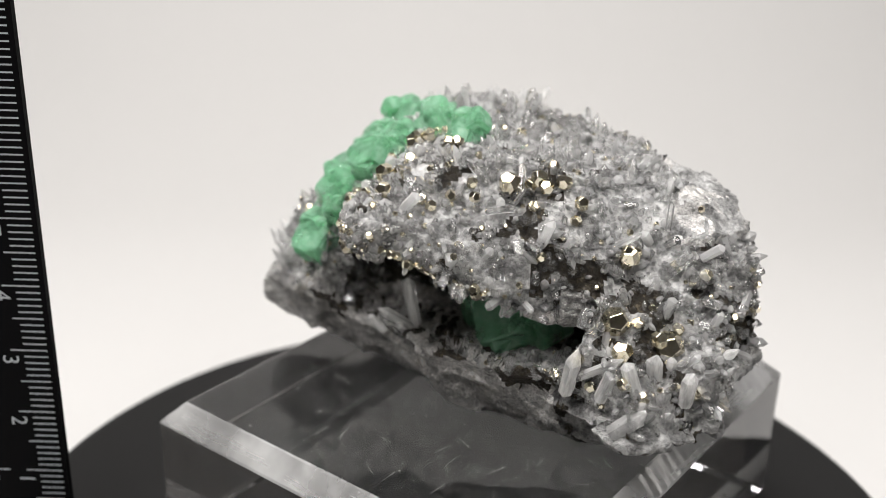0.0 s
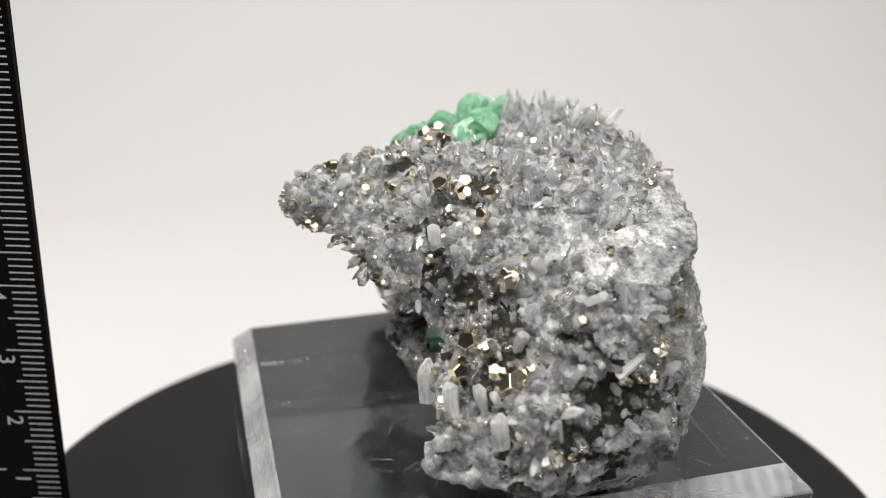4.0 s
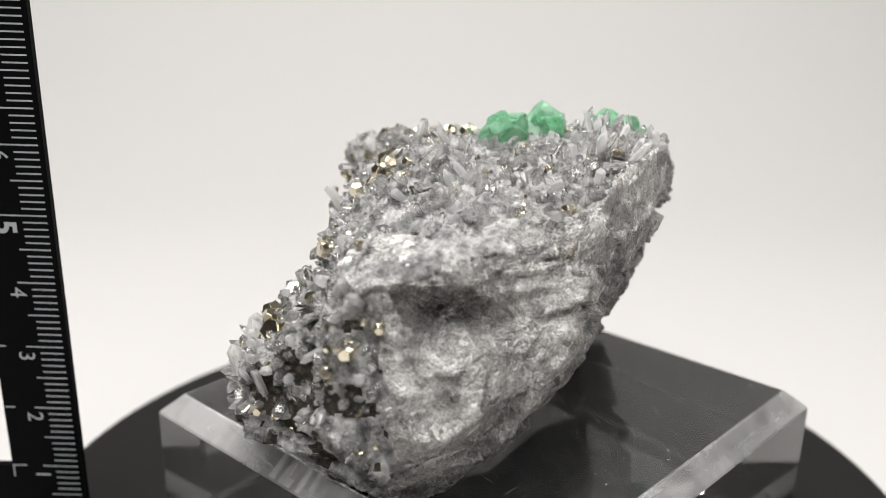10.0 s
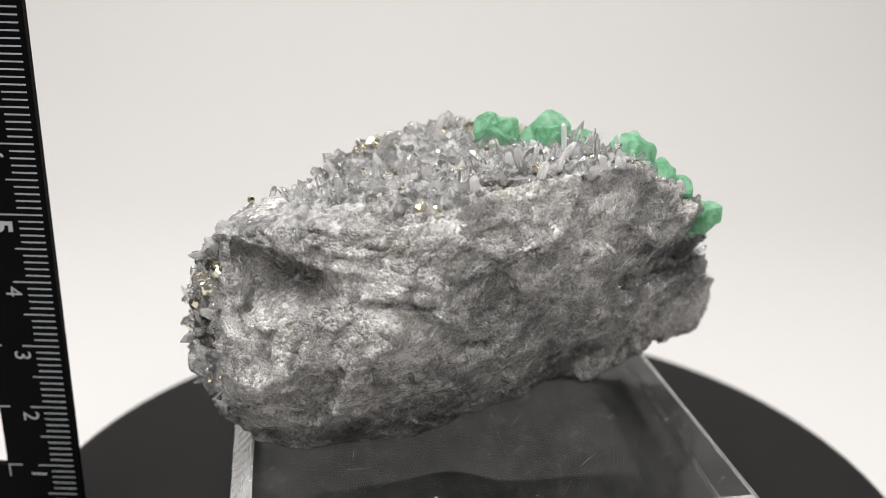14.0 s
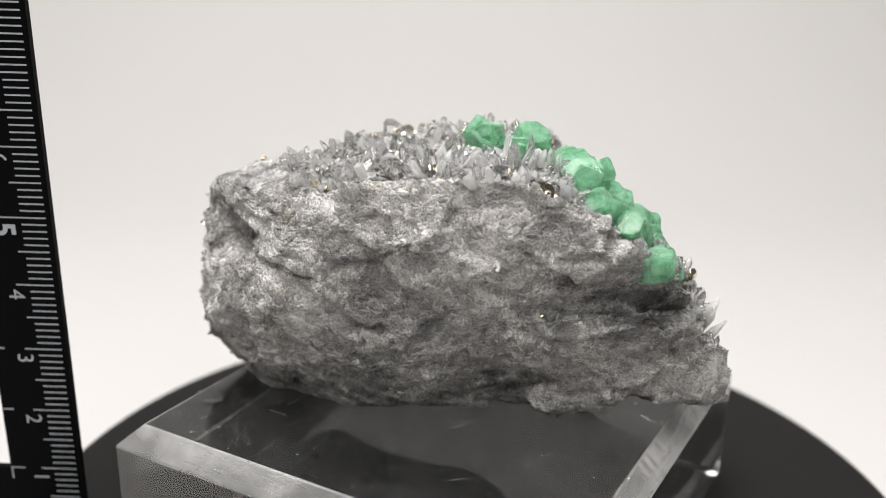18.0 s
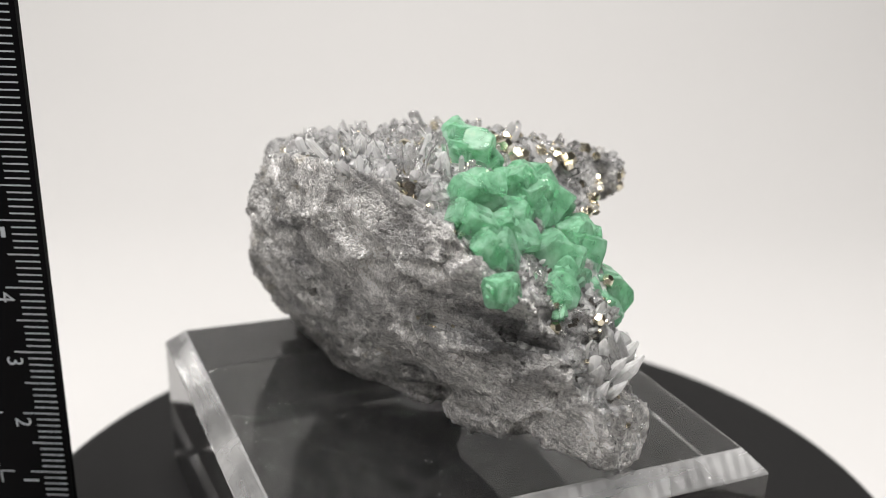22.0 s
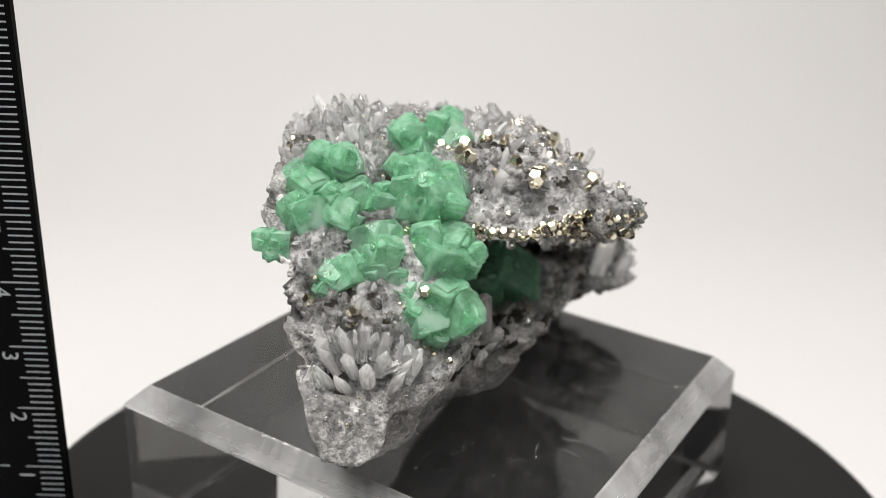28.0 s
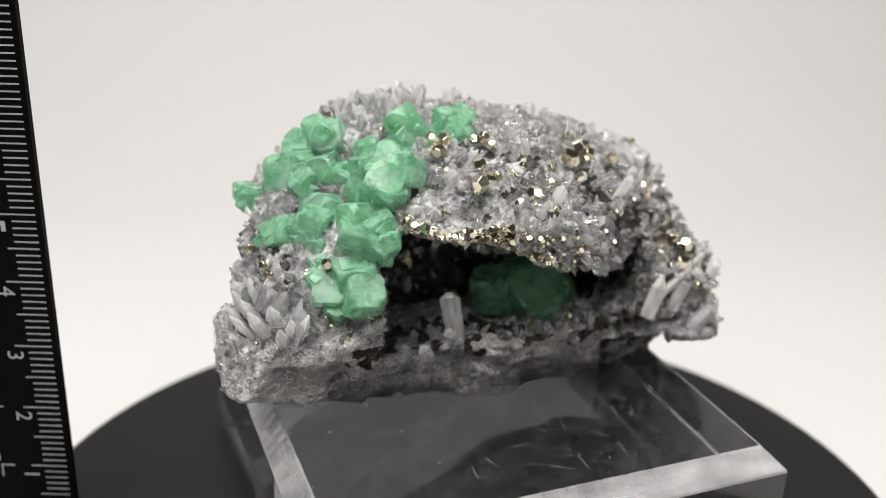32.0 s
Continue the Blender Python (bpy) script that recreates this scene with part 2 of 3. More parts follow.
def build_set():
    prof = [(-0.75, FLOOR_Z)]
    r, back = 0.28, 0.52
    prof.append((back - r, FLOOR_Z))
    for k in range(1, 17):
        a = math.pi / 2 * k / 16
        prof.append((back - r + r * math.sin(a), FLOOR_Z + r - r * math.cos(a)))
    prof.append((back, 0.95))
    verts, faces = [], []
    for x in (-0.46, 0.46):
        verts += [(x, y, z) for y, z in prof]
        verts += [(x, y + 0.003 * (i > 1), z - 0.003) for i, (y, z) in enumerate(prof)]
    n = len(prof)
    for i in range(n - 1):
        faces += [(i, i + 1, i + 1 + 2 * n, i + 2 * n), (i + n, i + 3 * n, i + 1 + 3 * n, i + 1 + n)]
    faces += [(0, 2 * n, 3 * n, n), (n - 1, 2 * n - 1, 4 * n - 1, 3 * n - 1)]
    sweep = new("backdrop", mesh_of("backdrop", verts, faces, PAPER, True))
    tagged(sweep, "seamless white paper sweep rising behind the turntable", "backdrop", kind="structure")
    for name, size, at in (("floor", (2.4, 2.4, 0.04), (0, 0, FLOOR_Z - 0.03)),
                           ("wall_north", (2.4, 0.05, 1.5), (0, 1.2, 0.7)), ("wall_south", (2.4, 0.05, 1.5), (0, -1.2, 0.7)),
                           ("wall_east", (0.05, 2.35, 1.5), (1.2, 0, 0.7)), ("wall_west", (0.05, 2.35, 1.5), (-1.2, 0, 0.7)),
                           ("ceiling", (2.5, 2.5, 0.05), (0, 0, 1.48))):
        ob = part(name, box(size, at), WALL)
        tagged(ob, "plain grey painted studio surface closing the room", name.split("_")[0], kind="structure")


build_set()


# ---- turntable ----
def build_turntable():
    t = new("turntable")
    tagged(t, "round matt black motorised display turntable", "turntable")
    v, f = lathe([(6.4 * CM, FLOOR_Z + 0.002), (6.5 * CM, FLOOR_Z + 0.003), (6.5 * CM, -1.2 * CM), (6.4 * CM, -1.1 * CM), (2.0 * CM, -1.08 * CM), (2.0 * CM, -1.0 * CM)])
    part("housing", mesh_of("housing", v, f, BLACK), BLACK, t)
    for k in range(4):
        a = math.pi / 4 + math.pi / 2 * k
        v, f = lathe([(0.5 * CM, FLOOR_Z), (0.55 * CM, FLOOR_Z + 0.002)], 24)
        foot = part("rubber_foot", mesh_of("rubber_foot", v, f, BLACK), BLACK, t)
        foot.location = (5.2 * CM * math.cos(a), 5.2 * CM * math.sin(a), 0)
    v, f = lathe([(7.0 * CM, -1.0 * CM), (7.14 * CM, -0.92 * CM), (7.20 * CM, -0.8 * CM), (7.20 * CM, -0.12 * CM), (7.17 * CM, -0.05 * CM),
                  (7.07 * CM, -0.01 * CM), (7.0 * CM, 0.0)])
    return part("platter", mesh_of("platter", v, f, BLACK), BLACK, t)


BLOCK_TOP, BLOCK_YAW, BLOCK_AT = 2.4185, 52.23, (0.348, 0.157)


def level(x, y):
    """The height of the block's top, which is not quite level."""
    return BLOCK_TOP + 0.0256 * x + 0.0283 * y


def build_block():
    """Clear block with wide polished chamfers round its top."""
    inner, outer, drop, top = 3.222 * CM, 3.51 * CM, 0.298 * CM, BLOCK_TOP * CM
    turn = Matrix.Rotation(radians(BLOCK_YAW), 2)

    def rise(x, y):
        """How far the top stands over or under its mean height there."""
        q = turn @ Vector((x, y)) / CM + Vector(BLOCK_AT)
        return level(q[0], q[1]) * CM - top
    verts = []
    for h, z in ((outer - 0.05 * CM, 0.02 * CM), (outer, 0.07 * CM), (outer, top - drop), (inner, top)):
        for sx, sy in ((-1, -1), (1, -1), (1, 1), (-1, 1)):
            x, y = sx * (h + 0.09 * CM), sy * (h - 0.09 * CM)
            verts.append((x, y, z + (rise(x, y) if z > 0.01 else 0)))
    faces = [(3, 2, 1, 0), (12, 13, 14, 15)]
    for i in range(3):
        faces += [(4 * i + k, 4 * i + (k + 1) % 4, 4 * i + 4 + (k + 1) % 4, 4 * i + 4 + k) for k in range(4)]
    bm = bmesh.new()
    mesh = mesh_of("acrylic_block", verts, faces, ACRYLIC)
    bm.from_mesh(mesh)
    bmesh.ops.bevel(bm, geom=bm.edges[:], offset=0.02 * CM, segments=1, affect="EDGES")
    bm.normal_update()
    for f in bm.faces:
        f.material_index = int(0.3 < f.normal.z < 0.95)
    bm.to_mesh(mesh)
    bm.free()
    mesh.materials.append(FROSTED)
    ob = new("display_block", mesh)
    rng = random.Random(3)
    specks, quads, lines, strips = [], [], [], []
    for k in range(1300):
        x, y = rng.uniform(-inner, inner), rng.uniform(-inner, inner)
        r, a = rng.uniform(0.00003, 0.00009) * (2.4 if rng.random() < 0.06 else 1), rng.uniform(0, 6.28)
        base = len(specks)
        specks += [(x + r * math.cos(a + q * 1.57) * rng.uniform(0.5, 1), y + r * math.sin(a + q * 1.57), top + rise(x, y) + 0.00003) for q in range(4)]
        quads.append(tuple(range(base, base + 4)))
    for k in range(90):
        x, y = rng.gauss(-0.008, 0.016), rng.gauss(-0.006, 0.016)
        if abs(x) > inner - 0.004 or abs(y) > inner - 0.004:
            continue
        a, bend, w = rng.uniform(0, 6.28), rng.uniform(-0.15, 0.15), rng.uniform(0.00001, 0.000024)
        for q in range(4):
            nx, ny = x + 0.0007 * math.cos(a), y + 0.0007 * math.sin(a)
            px, py = -w * math.sin(a), w * math.cos(a)
            base = len(lines)
            lines += [*[(u, v, top + rise(u, v) + 0.00002) for u, v in ((x - px, y - py), (nx - px, ny - py), (nx + px, ny + py), (x + px, y + py))]]
            strips.append(tuple(range(base, base + 4)))
            x, y, a = nx, ny, a + bend
    tagged(part("dust", mesh_of("dust", specks, quads, DUST), DUST, ob, "pale dust specks"), kind="stuff")
    tagged(part("scratches", mesh_of("scratches", lines, strips, DUST), DUST, ob, "fine pale scratches"), kind="stuff")
    return tagged(ob, "clear square acrylic display block with polished chamfered edges", "display block")


# ---- ruler ----
def build_ruler():
    x1, y0, z0 = -5.862, -1.0, 0.253
    wide, tall, long_, thick = 1.07, 13.0, 7.0, 0.12
    shape = [(0, -0.06), (0, tall), (-wide, tall), (-wide, 0.99), (-long_, 0.99), (-long_, -0.06)]
    verts = [((x1 + x) * CM, (y0 + d) * CM, (z0 + z) * CM) for d in (0.004, thick) for x, z in shape]
    n = len(shape)
    faces = [tuple(range(n)), tuple(reversed(range(n, 2 * n)))] + [(i + n, (i + 1) % n + n, (i + 1) % n, i) for i in range(n)]
    ruler = new("ruler")
    tagged(ruler, "black L-shaped centimetre scale with white marks", "ruler")
    bm = bmesh.new()
    bm.from_mesh(mesh_of("plate", verts, faces, RULER_BLACK))
    bmesh.ops.recalc_face_normals(bm, faces=bm.faces[:])
    part("plate", bm, RULER_BLACK, ruler)

    def bar(xa, xb, z, w=0.022, upright=False):
        if upright:
            return [((x1 + x) * CM, y0 * CM, (z0 + zz) * CM) for x, zz in ((xa - w / 2, xb), (xa + w / 2, xb), (xa + w / 2, z), (xa - w / 2, z))]
        return [((x1 + x) * CM, y0 * CM, (z0 + zz) * CM) for x, zz in ((xa, z - w / 2), (xb, z - w / 2), (xb, z + w / 2), (xa, z + w / 2))]

    for mm in range(1, 128):
        length = 0.53 if mm % 10 == 0 else 0.44 if mm % 5 == 0 else 0.34
        length += 0.5 * (mm == 50)
        vs = bar(-0.075 - length, -0.075, mm / 10)
        part("tick_mark", mesh_of("tick_mark", vs, [(0, 1, 2, 3)], INK), INK, ruler)
    for cm in range(1, 13):
        if cm > 1:
            part("tick_mark", mesh_of("tick_mark", bar(-wide + 0.02, -wide + 0.17, cm), [(0, 1, 2, 3)], INK), INK, ruler)
    part("corner_mark", mesh_of("corner_mark", bar(-wide + 0.01, -wide + 0.22, 1.0) + bar(-wide + 0.02, 0.8, 1.0, upright=True),
                                [(0, 1, 2, 3), (4, 5, 6, 7)], INK), INK, ruler)
    for cm in range(1, 13):
        cu = bpy.data.curves.new("numeral", "FONT")
        cu.body, cu.size, cu.align_x, cu.align_y = str(cm), (0.42 if cm == 5 else 0.33) * CM, "LEFT", "BOTTOM"
        cu.extrude, cu.offset = 0.00001, (0.00012 if cm == 5 else 0.0)
        cu.materials.append(INK)
        tmp = new("numeral", cu)
        dg = bpy.context.evaluated_depsgraph_get()
        me = bpy.data.meshes.new_from_object(tmp.evaluated_get(dg))
        bpy.data.objects.remove(tmp)
        # the figures lie on their side, with their heads towards the marks
        turn = Matrix(((0, 1, 0, 0), (0, 0, -1, 0), (-1, 0, 0, 0), (0, 0, 0, 1)))
        wide_ = 0.34 if cm == 5 else 0.24
        me.transform(Matrix.Translation(((x1 - 0.50 - wide_ - 0.05) * CM, (y0 - 0.001) * CM, (z0 + cm - 0.07) * CM)) @ turn)
        me.materials.clear()
        me.materials.append(INK)
        part("numeral", me, INK, ruler)
    stand = part("ruler_stand", box((1.6 * CM, 1.4 * CM, z0 * CM - 0.06 * CM - FLOOR_Z), ((x1 - 5.6) * CM, (y0 + 0.06) * CM, (z0 * CM - 0.06 * CM + FLOOR_Z) / 2), 0.001), BLACK)
    # the scale leans a little
    was = pose(-0.323 * CM, EYE[1], EYE[2], 90 - 20.85, 0, 0) @ pose(0, 0, 0, 0, 0, 1.66)
    ruler.matrix_world = STAND @ was.inverted()
    tagged(stand, "small black block that holds up the scale's foot", "stand")


build_ruler()


# ---- the stone: convex lumps cut by planes, joined, hollowed by the cave, then meshed ----
# each lump: for three tilts of the cutting plane, its distance from the middle every 30 degrees round
MID = np.array([0.3, 0.2, 4.5])
SLAB = {-30: (3.83, 2.98, 2.02, 1.76, 2.90, 3.48, 3.32, 2.49, 1.35, 2.66, 3.65, 3.90),
        10: (3.62, 2.88, 2.39, 2.65, 3.30, 3.31, 3.05, 2.18, 1.42, 2.60, 3.30, 4.05),
        50: (3.32, 2.70, 3.02, 3.0, 2.88, 2.63, 2.15, 1.80, 1.07, 1.80, 2.56, 3.25)}
ARM = {-30: (2.30, 1.88, 1.72, 1.35, 1.96, 1.95, 1.58, 1.50, 1.75, 1.85, 2.15, 2.37),
       10: (3.25, 3.02, 2.60, 2.60, 2.81, 3.05, 2.22, 2.68, 2.84, 2.32, 2.80, 3.30),
       50: (2.3, 2.0, 2.40, 2.85, 2.76, 2.55, 2.02, 2.58, 2.68, 2.13, 2.43, 2.55)}
FOOT = {-30: (3.30, 2.0, 1.40, 2.08, 3.36, 3.78, 3.48, 1.75, 1.84, 3.05, 3.67, 3.90),
        10: (3.47, 2.58, 1.55, 2.22, 3.23, 3.48, 3.00, 2.02, 1.68, 2.92, 3.69, 3.69),
        50: (2.15, 1.38, 1.03, 1.48, 2.12, 2.23, 1.85, 1.27, 0.93, 1.70, 2.04, 2.50)}
ALONG, OUT = np.array([0.777, -0.63, 0.0]), np.array([-0.63, -0.777, 0.0])


def smax(a, b, k):
    h = np.clip(0.5 + 0.5 * (a - b) / k, 0, 1)
    return b * (1 - h) + a * h + k * h * (1 - h)


def lump(p, table):
    d = None
    for tilt, row in table.items():
        for i, dist in enumerate(row):
            a, e = radians(30 * i), radians(tilt)
            v = (p - MID) @ np.array([math.cos(a) * math.cos(e), math.sin(a) * math.cos(e), math.sin(e)]) - dist
            d = v if d is None else smax(d, v, 0.03)
    return d


def underside(p):
    return 5.22 - 0.37 * (p[..., 0] + 1.5) - p[..., 2]


def spindle(p, a, ra, c, rc):
    """A rounded rod that tapers from a to c."""
    a, c = np.array(a), np.array(c)
    t = np.clip((p - a) @ (c - a) / ((c - a) @ (c - a)), 0, 1)
    return np.linalg.norm(p - a - t[..., None] * (c - a), axis=-1) - (ra + (rc - ra) * t)


def wedge(p, cuts):
    """A solid between planes, each given by its outward normal and a point on it."""
    return np.maximum.reduce([(p - np.array(at)) @ (np.array(n) / np.linalg.norm(n)) for n, at in cuts])


# broad cleavage planes that bound the whole stone: outward normal and distance from the origin
CUTS = (((0.313, 0.898, -0.310), 0.686), ((0.188, 0.847, -0.498), -0.176), ((-0.162, 0.965, -0.204), 1.968),
        ((-0.490, -0.462, -0.739), -1.380), ((0.726, 0.665, -0.177), 2.180), ((0.149, 0.602, -0.785), -1.132),
        ((0.026, 0.559, -0.829), -1.355), ((-0.962, -0.272, 0.036), 2.900), ((0.969, 0.245, -0.039), 3.540),
        ((0.070, 0.489, -0.869), -1.762), ((-0.965, 0.205, 0.163), 3.989),
        ((0.275, -0.180, 0.945), 6.43))


def stone(p):
    """Signed distance, in centimetres, to the bare stone."""
    z = p[..., 2]
    top = z - 6.40 - 0.06 * (p[..., 1] - 1.0) + 0.09 * np.abs(p[..., 0] - 0.4)
    arm = smax(lump(p, ARM), underside(p), 0.08)
    slab = lump(p, SLAB)
    foot = smax(lump(p, FOOT), z - 4.6, 0.08)
    s, o = p @ ALONG, p @ OUT
    cave = np.maximum.reduce([-0.75 - o + 0.3 * np.abs(s - 0.4), s - 2.5, -1.6 - s, 3.5 + 0.1 * s - z])
    low = -smax(-slab, -foot, 0.06)
    # the angular heel and toe, the tip of the arm, the dome of the cave
    heel = wedge(p, (((-1, 0, 0.1), (-3.41, 0, 3.3)), ((0.1, 1, -0.25), (-3.0, 2.18, 3.2)), ((-0.25, -0.9, -0.15), (-3.2, 1.33, 3.35)),
                     ((-0.1, 0.1, -1), (-3.0, 1.9, 2.98)), ((-0.5, -0.2, 1), (-2.9, 1.7, 3.85)), ((1, 0, 0), (-1.2, 0, 0))))
    toe = wedge(p, (((0, -0.1, -1), (2.5, -2.5, 3.14)), ((0.35, -0.937, 0), (1.78, -3.26, 3.3)), ((0.1, -0.6, 0.77), (2.2, -3.02, 3.98)),
                    ((-0.8, -0.6, 0), (1.58, -2.6, 3.5)), ((0.9, -0.3, 0), (3.5, -2.0, 3.5)), ((0, 1, 0), (0, -0.8, 0))))
    low = np.minimum(np.minimum(low, heel), toe)
    low = smax(low, -cave, 0.1)
    arm = -smax(-arm, -spindle(p, (-0.6, -1.2, 5.58), 0.40, (-1.30, -1.88, 5.53), 0.43), 0.08)
    dome = np.linalg.norm((p - np.array([-0.72, -0.55, 4.6])) / np.array([0.95, 1.0, 0.84]), axis=-1) * 0.9 - 0.9
    arm = smax(arm, -dome, 0.08)
    low = smax(low, -np.maximum(dome, 3.5 + 0.1 * s - z), 0.08)
    both = -smax(-arm, -low, 0.06)
    face = 0.94 * p[..., 0] + 0.34 * p[..., 1]
    run = -0.34 * p[..., 0] + 0.94 * p[..., 1]
    dent = np.maximum.reduce([2.92 + 0.3 * np.abs(run + 1.4) - face, z - 5.50 + 0.16 * (run + 1.9), 4.42 + 0.22 * (run + 1.9) - z + 0.55 * np.maximum(0, 3.6 - face),
                              -1.95 - run + 0.3 * (5.4 - z), run + 0.10 + 0.6 * (z - 5.1)])
    for n, dist in CUTS:
        both = smax(both, p @ np.array(n) - dist, 0.04)
    return smax(smax(both, top, 0.08), -dent, 0.03)


def surface_net(low, high, step):
    """The zero surface of stone() as a quad mesh."""
    axes = [np.arange(a, b + step, step) for a, b in zip(low, high)]
    grid = np.stack(np.meshgrid(*axes, indexing="ij"), -1)
    val = stone(grid)
    inside = val < 0
    shape = np.array(val.shape) - 1
    total = np.zeros(tuple(shape) + (3,))
    count = np.zeros(tuple(shape))
    corner = [np.array(c) for c in np.ndindex(2, 2, 2)]

    def at(a, c):
        return a[c[0]:c[0] + shape[0], c[1]:c[1] + shape[1], c[2]:c[2] + shape[2]]
    for c in corner:
        for ax in range(3):
            if c[ax] == 0:
                c2 = c.copy()
                c2[ax] = 1
                v0, v1 = at(val, c), at(val, c2)
                hit = (v0 < 0) != (v1 < 0)
                f = np.where(hit, v0 / np.where(hit, v0 - v1, 1), 0)
                for j in range(3):
                    total[..., j] += np.where(hit, c[j] + (f if j == ax else 0), 0)
                count += hit
    cells = np.argwhere(count > 0)
    index = -np.ones(tuple(shape), int)
    index[tuple(cells.T)] = np.arange(len(cells))
    verts = np.array(low) + (cells + total[tuple(cells.T)] / count[tuple(cells.T)][:, None]) * step
    faces = []
    for ax in range(3):
        u, w = (ax + 1) % 3, (ax + 2) % 3
        a = [slice(1, -1)] * 3
        b = [slice(1, -1)] * 3
        a[ax], b[ax] = slice(0, -1), slice(1, None)
        off = np.array([1, 1, 1])
        off[ax] = 0
        i0, i1 = inside[tuple(a)], inside[tuple(b)]
        for flip in (False, True):
            e = np.argwhere((i0 & ~i1) if not flip else (~i0 & i1)) + off
            du, dw = np.eye(3, dtype=int)[u], np.eye(3, dtype=int)[w]
            ring = [index[tuple((e - k).T)] for k in (0 * du, du, du + dw, dw)]
            q = np.stack(ring if not flip else ring[::-1], 1)
            faces.append(q)
    return verts, np.concatenate(faces)


def slope(p, h=0.06):
    g = np.stack([stone(p + h * np.eye(3)[i]) - stone(p - h * np.eye(3)[i]) for i in range(3)], -1)
    return g / np.linalg.norm(g, axis=-1, keepdims=True)


def roughen(p, bare):
    """How far chips and grains lift or lower the skin, in centimetres."""
    v = Vector(p)
    q = v + noise.noise_vector(v * 0.8) * 0.45
    q = Vector((q[0] * 0.8 + q[2] * 0.5, q[1] * 0.8, q[2] * 1.15 - q[0] * 0.2))
    d = 0.0
    # split facets of three sizes, each tilted its own way, with broken edges between them
    for scale, shift, slant, step in ((1.1, 0, 0.34, 0.11), (2.6, 9, 0.15, 0.05), (6.5, 4, 0.045, 0.016)):
        u = q * scale + Vector((shift, shift / 3, shift / 9))
        near, at = noise.voronoi(u, distance_metric="DISTANCE")
        d += slant * noise.noise_vector(at[0] * 3.7).dot(u - at[0]) + step * noise.noise(at[0] * 5.0)
    d += 0.025 * noise.fractal(v * 3.0, 0.7, 2.0, 4)
    d += 0.010 * (noise.noise(v * 13.0) + 0.8 * noise.noise(v * 25.0))
    return d * (0.85 if bare else 0.55)


def is_bare(p, n):
    az = math.degrees(math.atan2(n[1], n[0]))
    rag = 0.45 * noise.noise(Vector(p) * 1.9) + 0.2 * noise.noise(Vector(p) * 5.0)
    run = 0.94 * p[1] - 0.34 * p[0]
    side = -30 < az < 145 and n[2] < 0.62 + rag and run > -2.08 + 0.3 * rag
    shelf = p[2] > 5.4 and n[2] > 0.55 and (0.94 * p[0] - 0.34 * p[1] > 2.95 + 0.6 * rag or p[0] + 0.35 * p[1] > 2.9 + 0.5 * rag)
    under = n[2] < -0.45 and not (p[0] < 1.2 and p[1] < 0.2 and p[2] > 4.4)
    edge = p[2] < 3.30 + 0.25 * (p[0] < 0.5) + 0.2 * rag and p[0] > -2.6
    heel = p[0] < -2.3 and p[2] < 3.62 and n[1] < -0.3
    hollow = 0.94 * p[0] + 0.34 * p[1] > 2.4 and -2.05 < run < 0.1 and 4.4 < p[2] < 5.62
    return side or shelf or under or edge or heel or hollow


def on_flank(p, n):
    """The brassy side and underside of the arm."""
    return -1.95 < p[0] < 0.45 and -1.7 < p[1] < 0.45 and 4.85 < p[2] < 6.02 and n[2] < 0.55 and (n[0] < 0.1 or n[2] < -0.2)


LIFT = 0.05


def build_stone():
    verts, faces = surface_net((-4.0, -3.6, 1.9), (4.6, 3.2, 7.0), 0.045)
    for _ in range(2):
        verts = verts - slope(verts, 0.01) * stone(verts)[:, None] * 0.8
    normals = slope(verts)
    bare = np.array([is_bare(p, n) for p, n in zip(verts, normals)])
    lift = np.array([roughen(p, b) for p, b in zip(verts, bare)])
    lift[bare] -= lift[bare].mean() + 0.02
    lift[~bare] -= lift[~bare].mean() + np.where(normals[~bare][:, 1] < -0.35, 0.14, 0.11)
    lift *= np.where((verts[:, 0] < -2.3) & (verts[:, 2] < 3.9), 0.5, 1.0)
    verts = verts + normals * lift[:, None]
    verts[:, 2] = np.maximum(verts[:, 2], level(verts[:, 0], verts[:, 1]) - LIFT + 0.002)
    return verts, faces, normals, bare


def hex_crystal(point, seed):
    """A six-sided prism of unit length and radius with an uneven point, base at the origin."""
    rng = random.Random(seed)
    verts = []
    wide = [rng.uniform(0.78, 1.08) for _ in range(6)]
    for z, r in ((-0.08, 0.93), (1 - point, 1.0)):
        verts += [(r * wide[k] * math.cos(math.pi / 3 * k), r * wide[k] * math.sin(math.pi / 3 * k), z + (rng.uniform(-0.06, 0.05) if z > 0 else 0)) for k in range(6)]
    cap = [(verts[6 + k][0] * 0.22 + 0.12, verts[6 + k][1] * 0.22 - 0.08, 1.0 + rng.uniform(-0.03, 0.0)) for k in (0, 2, 4)]
    verts += cap
    faces = [(5, 4, 3, 2, 1, 0)] + [(k, (k + 1) % 6, (k + 1) % 6 + 6, k + 6) for k in range(6)] + [(12, 13, 14)]
    for k, c in ((0, 12), (2, 13), (4, 14)):
        nxt = 12 + (c - 12 + 1) % 3
        faces += [(6 + k, 6 + (k + 1) % 6, c), (6 + (k + 1) % 6, 6 + (k + 2) % 6, nxt, c)]
    return verts, faces


def hull_mesh(name, pts, mat, bevel=0.0):
    bm = bmesh.new()
    for p in pts:
        bm.verts.new(p)
    bmesh.ops.convex_hull(bm, input=bm.verts[:])
    bmesh.ops.dissolve_limit(bm, angle_limit=0.02, verts=bm.verts[:], edges=bm.edges[:])
    if bevel:
        bmesh.ops.bevel(bm, geom=bm.edges[:], offset=bevel, segments=1, affect="EDGES")
    me = bpy.data.meshes.new(name)
    bm.to_mesh(me)
    bm.free()
    me.materials.append(mat)
    return me


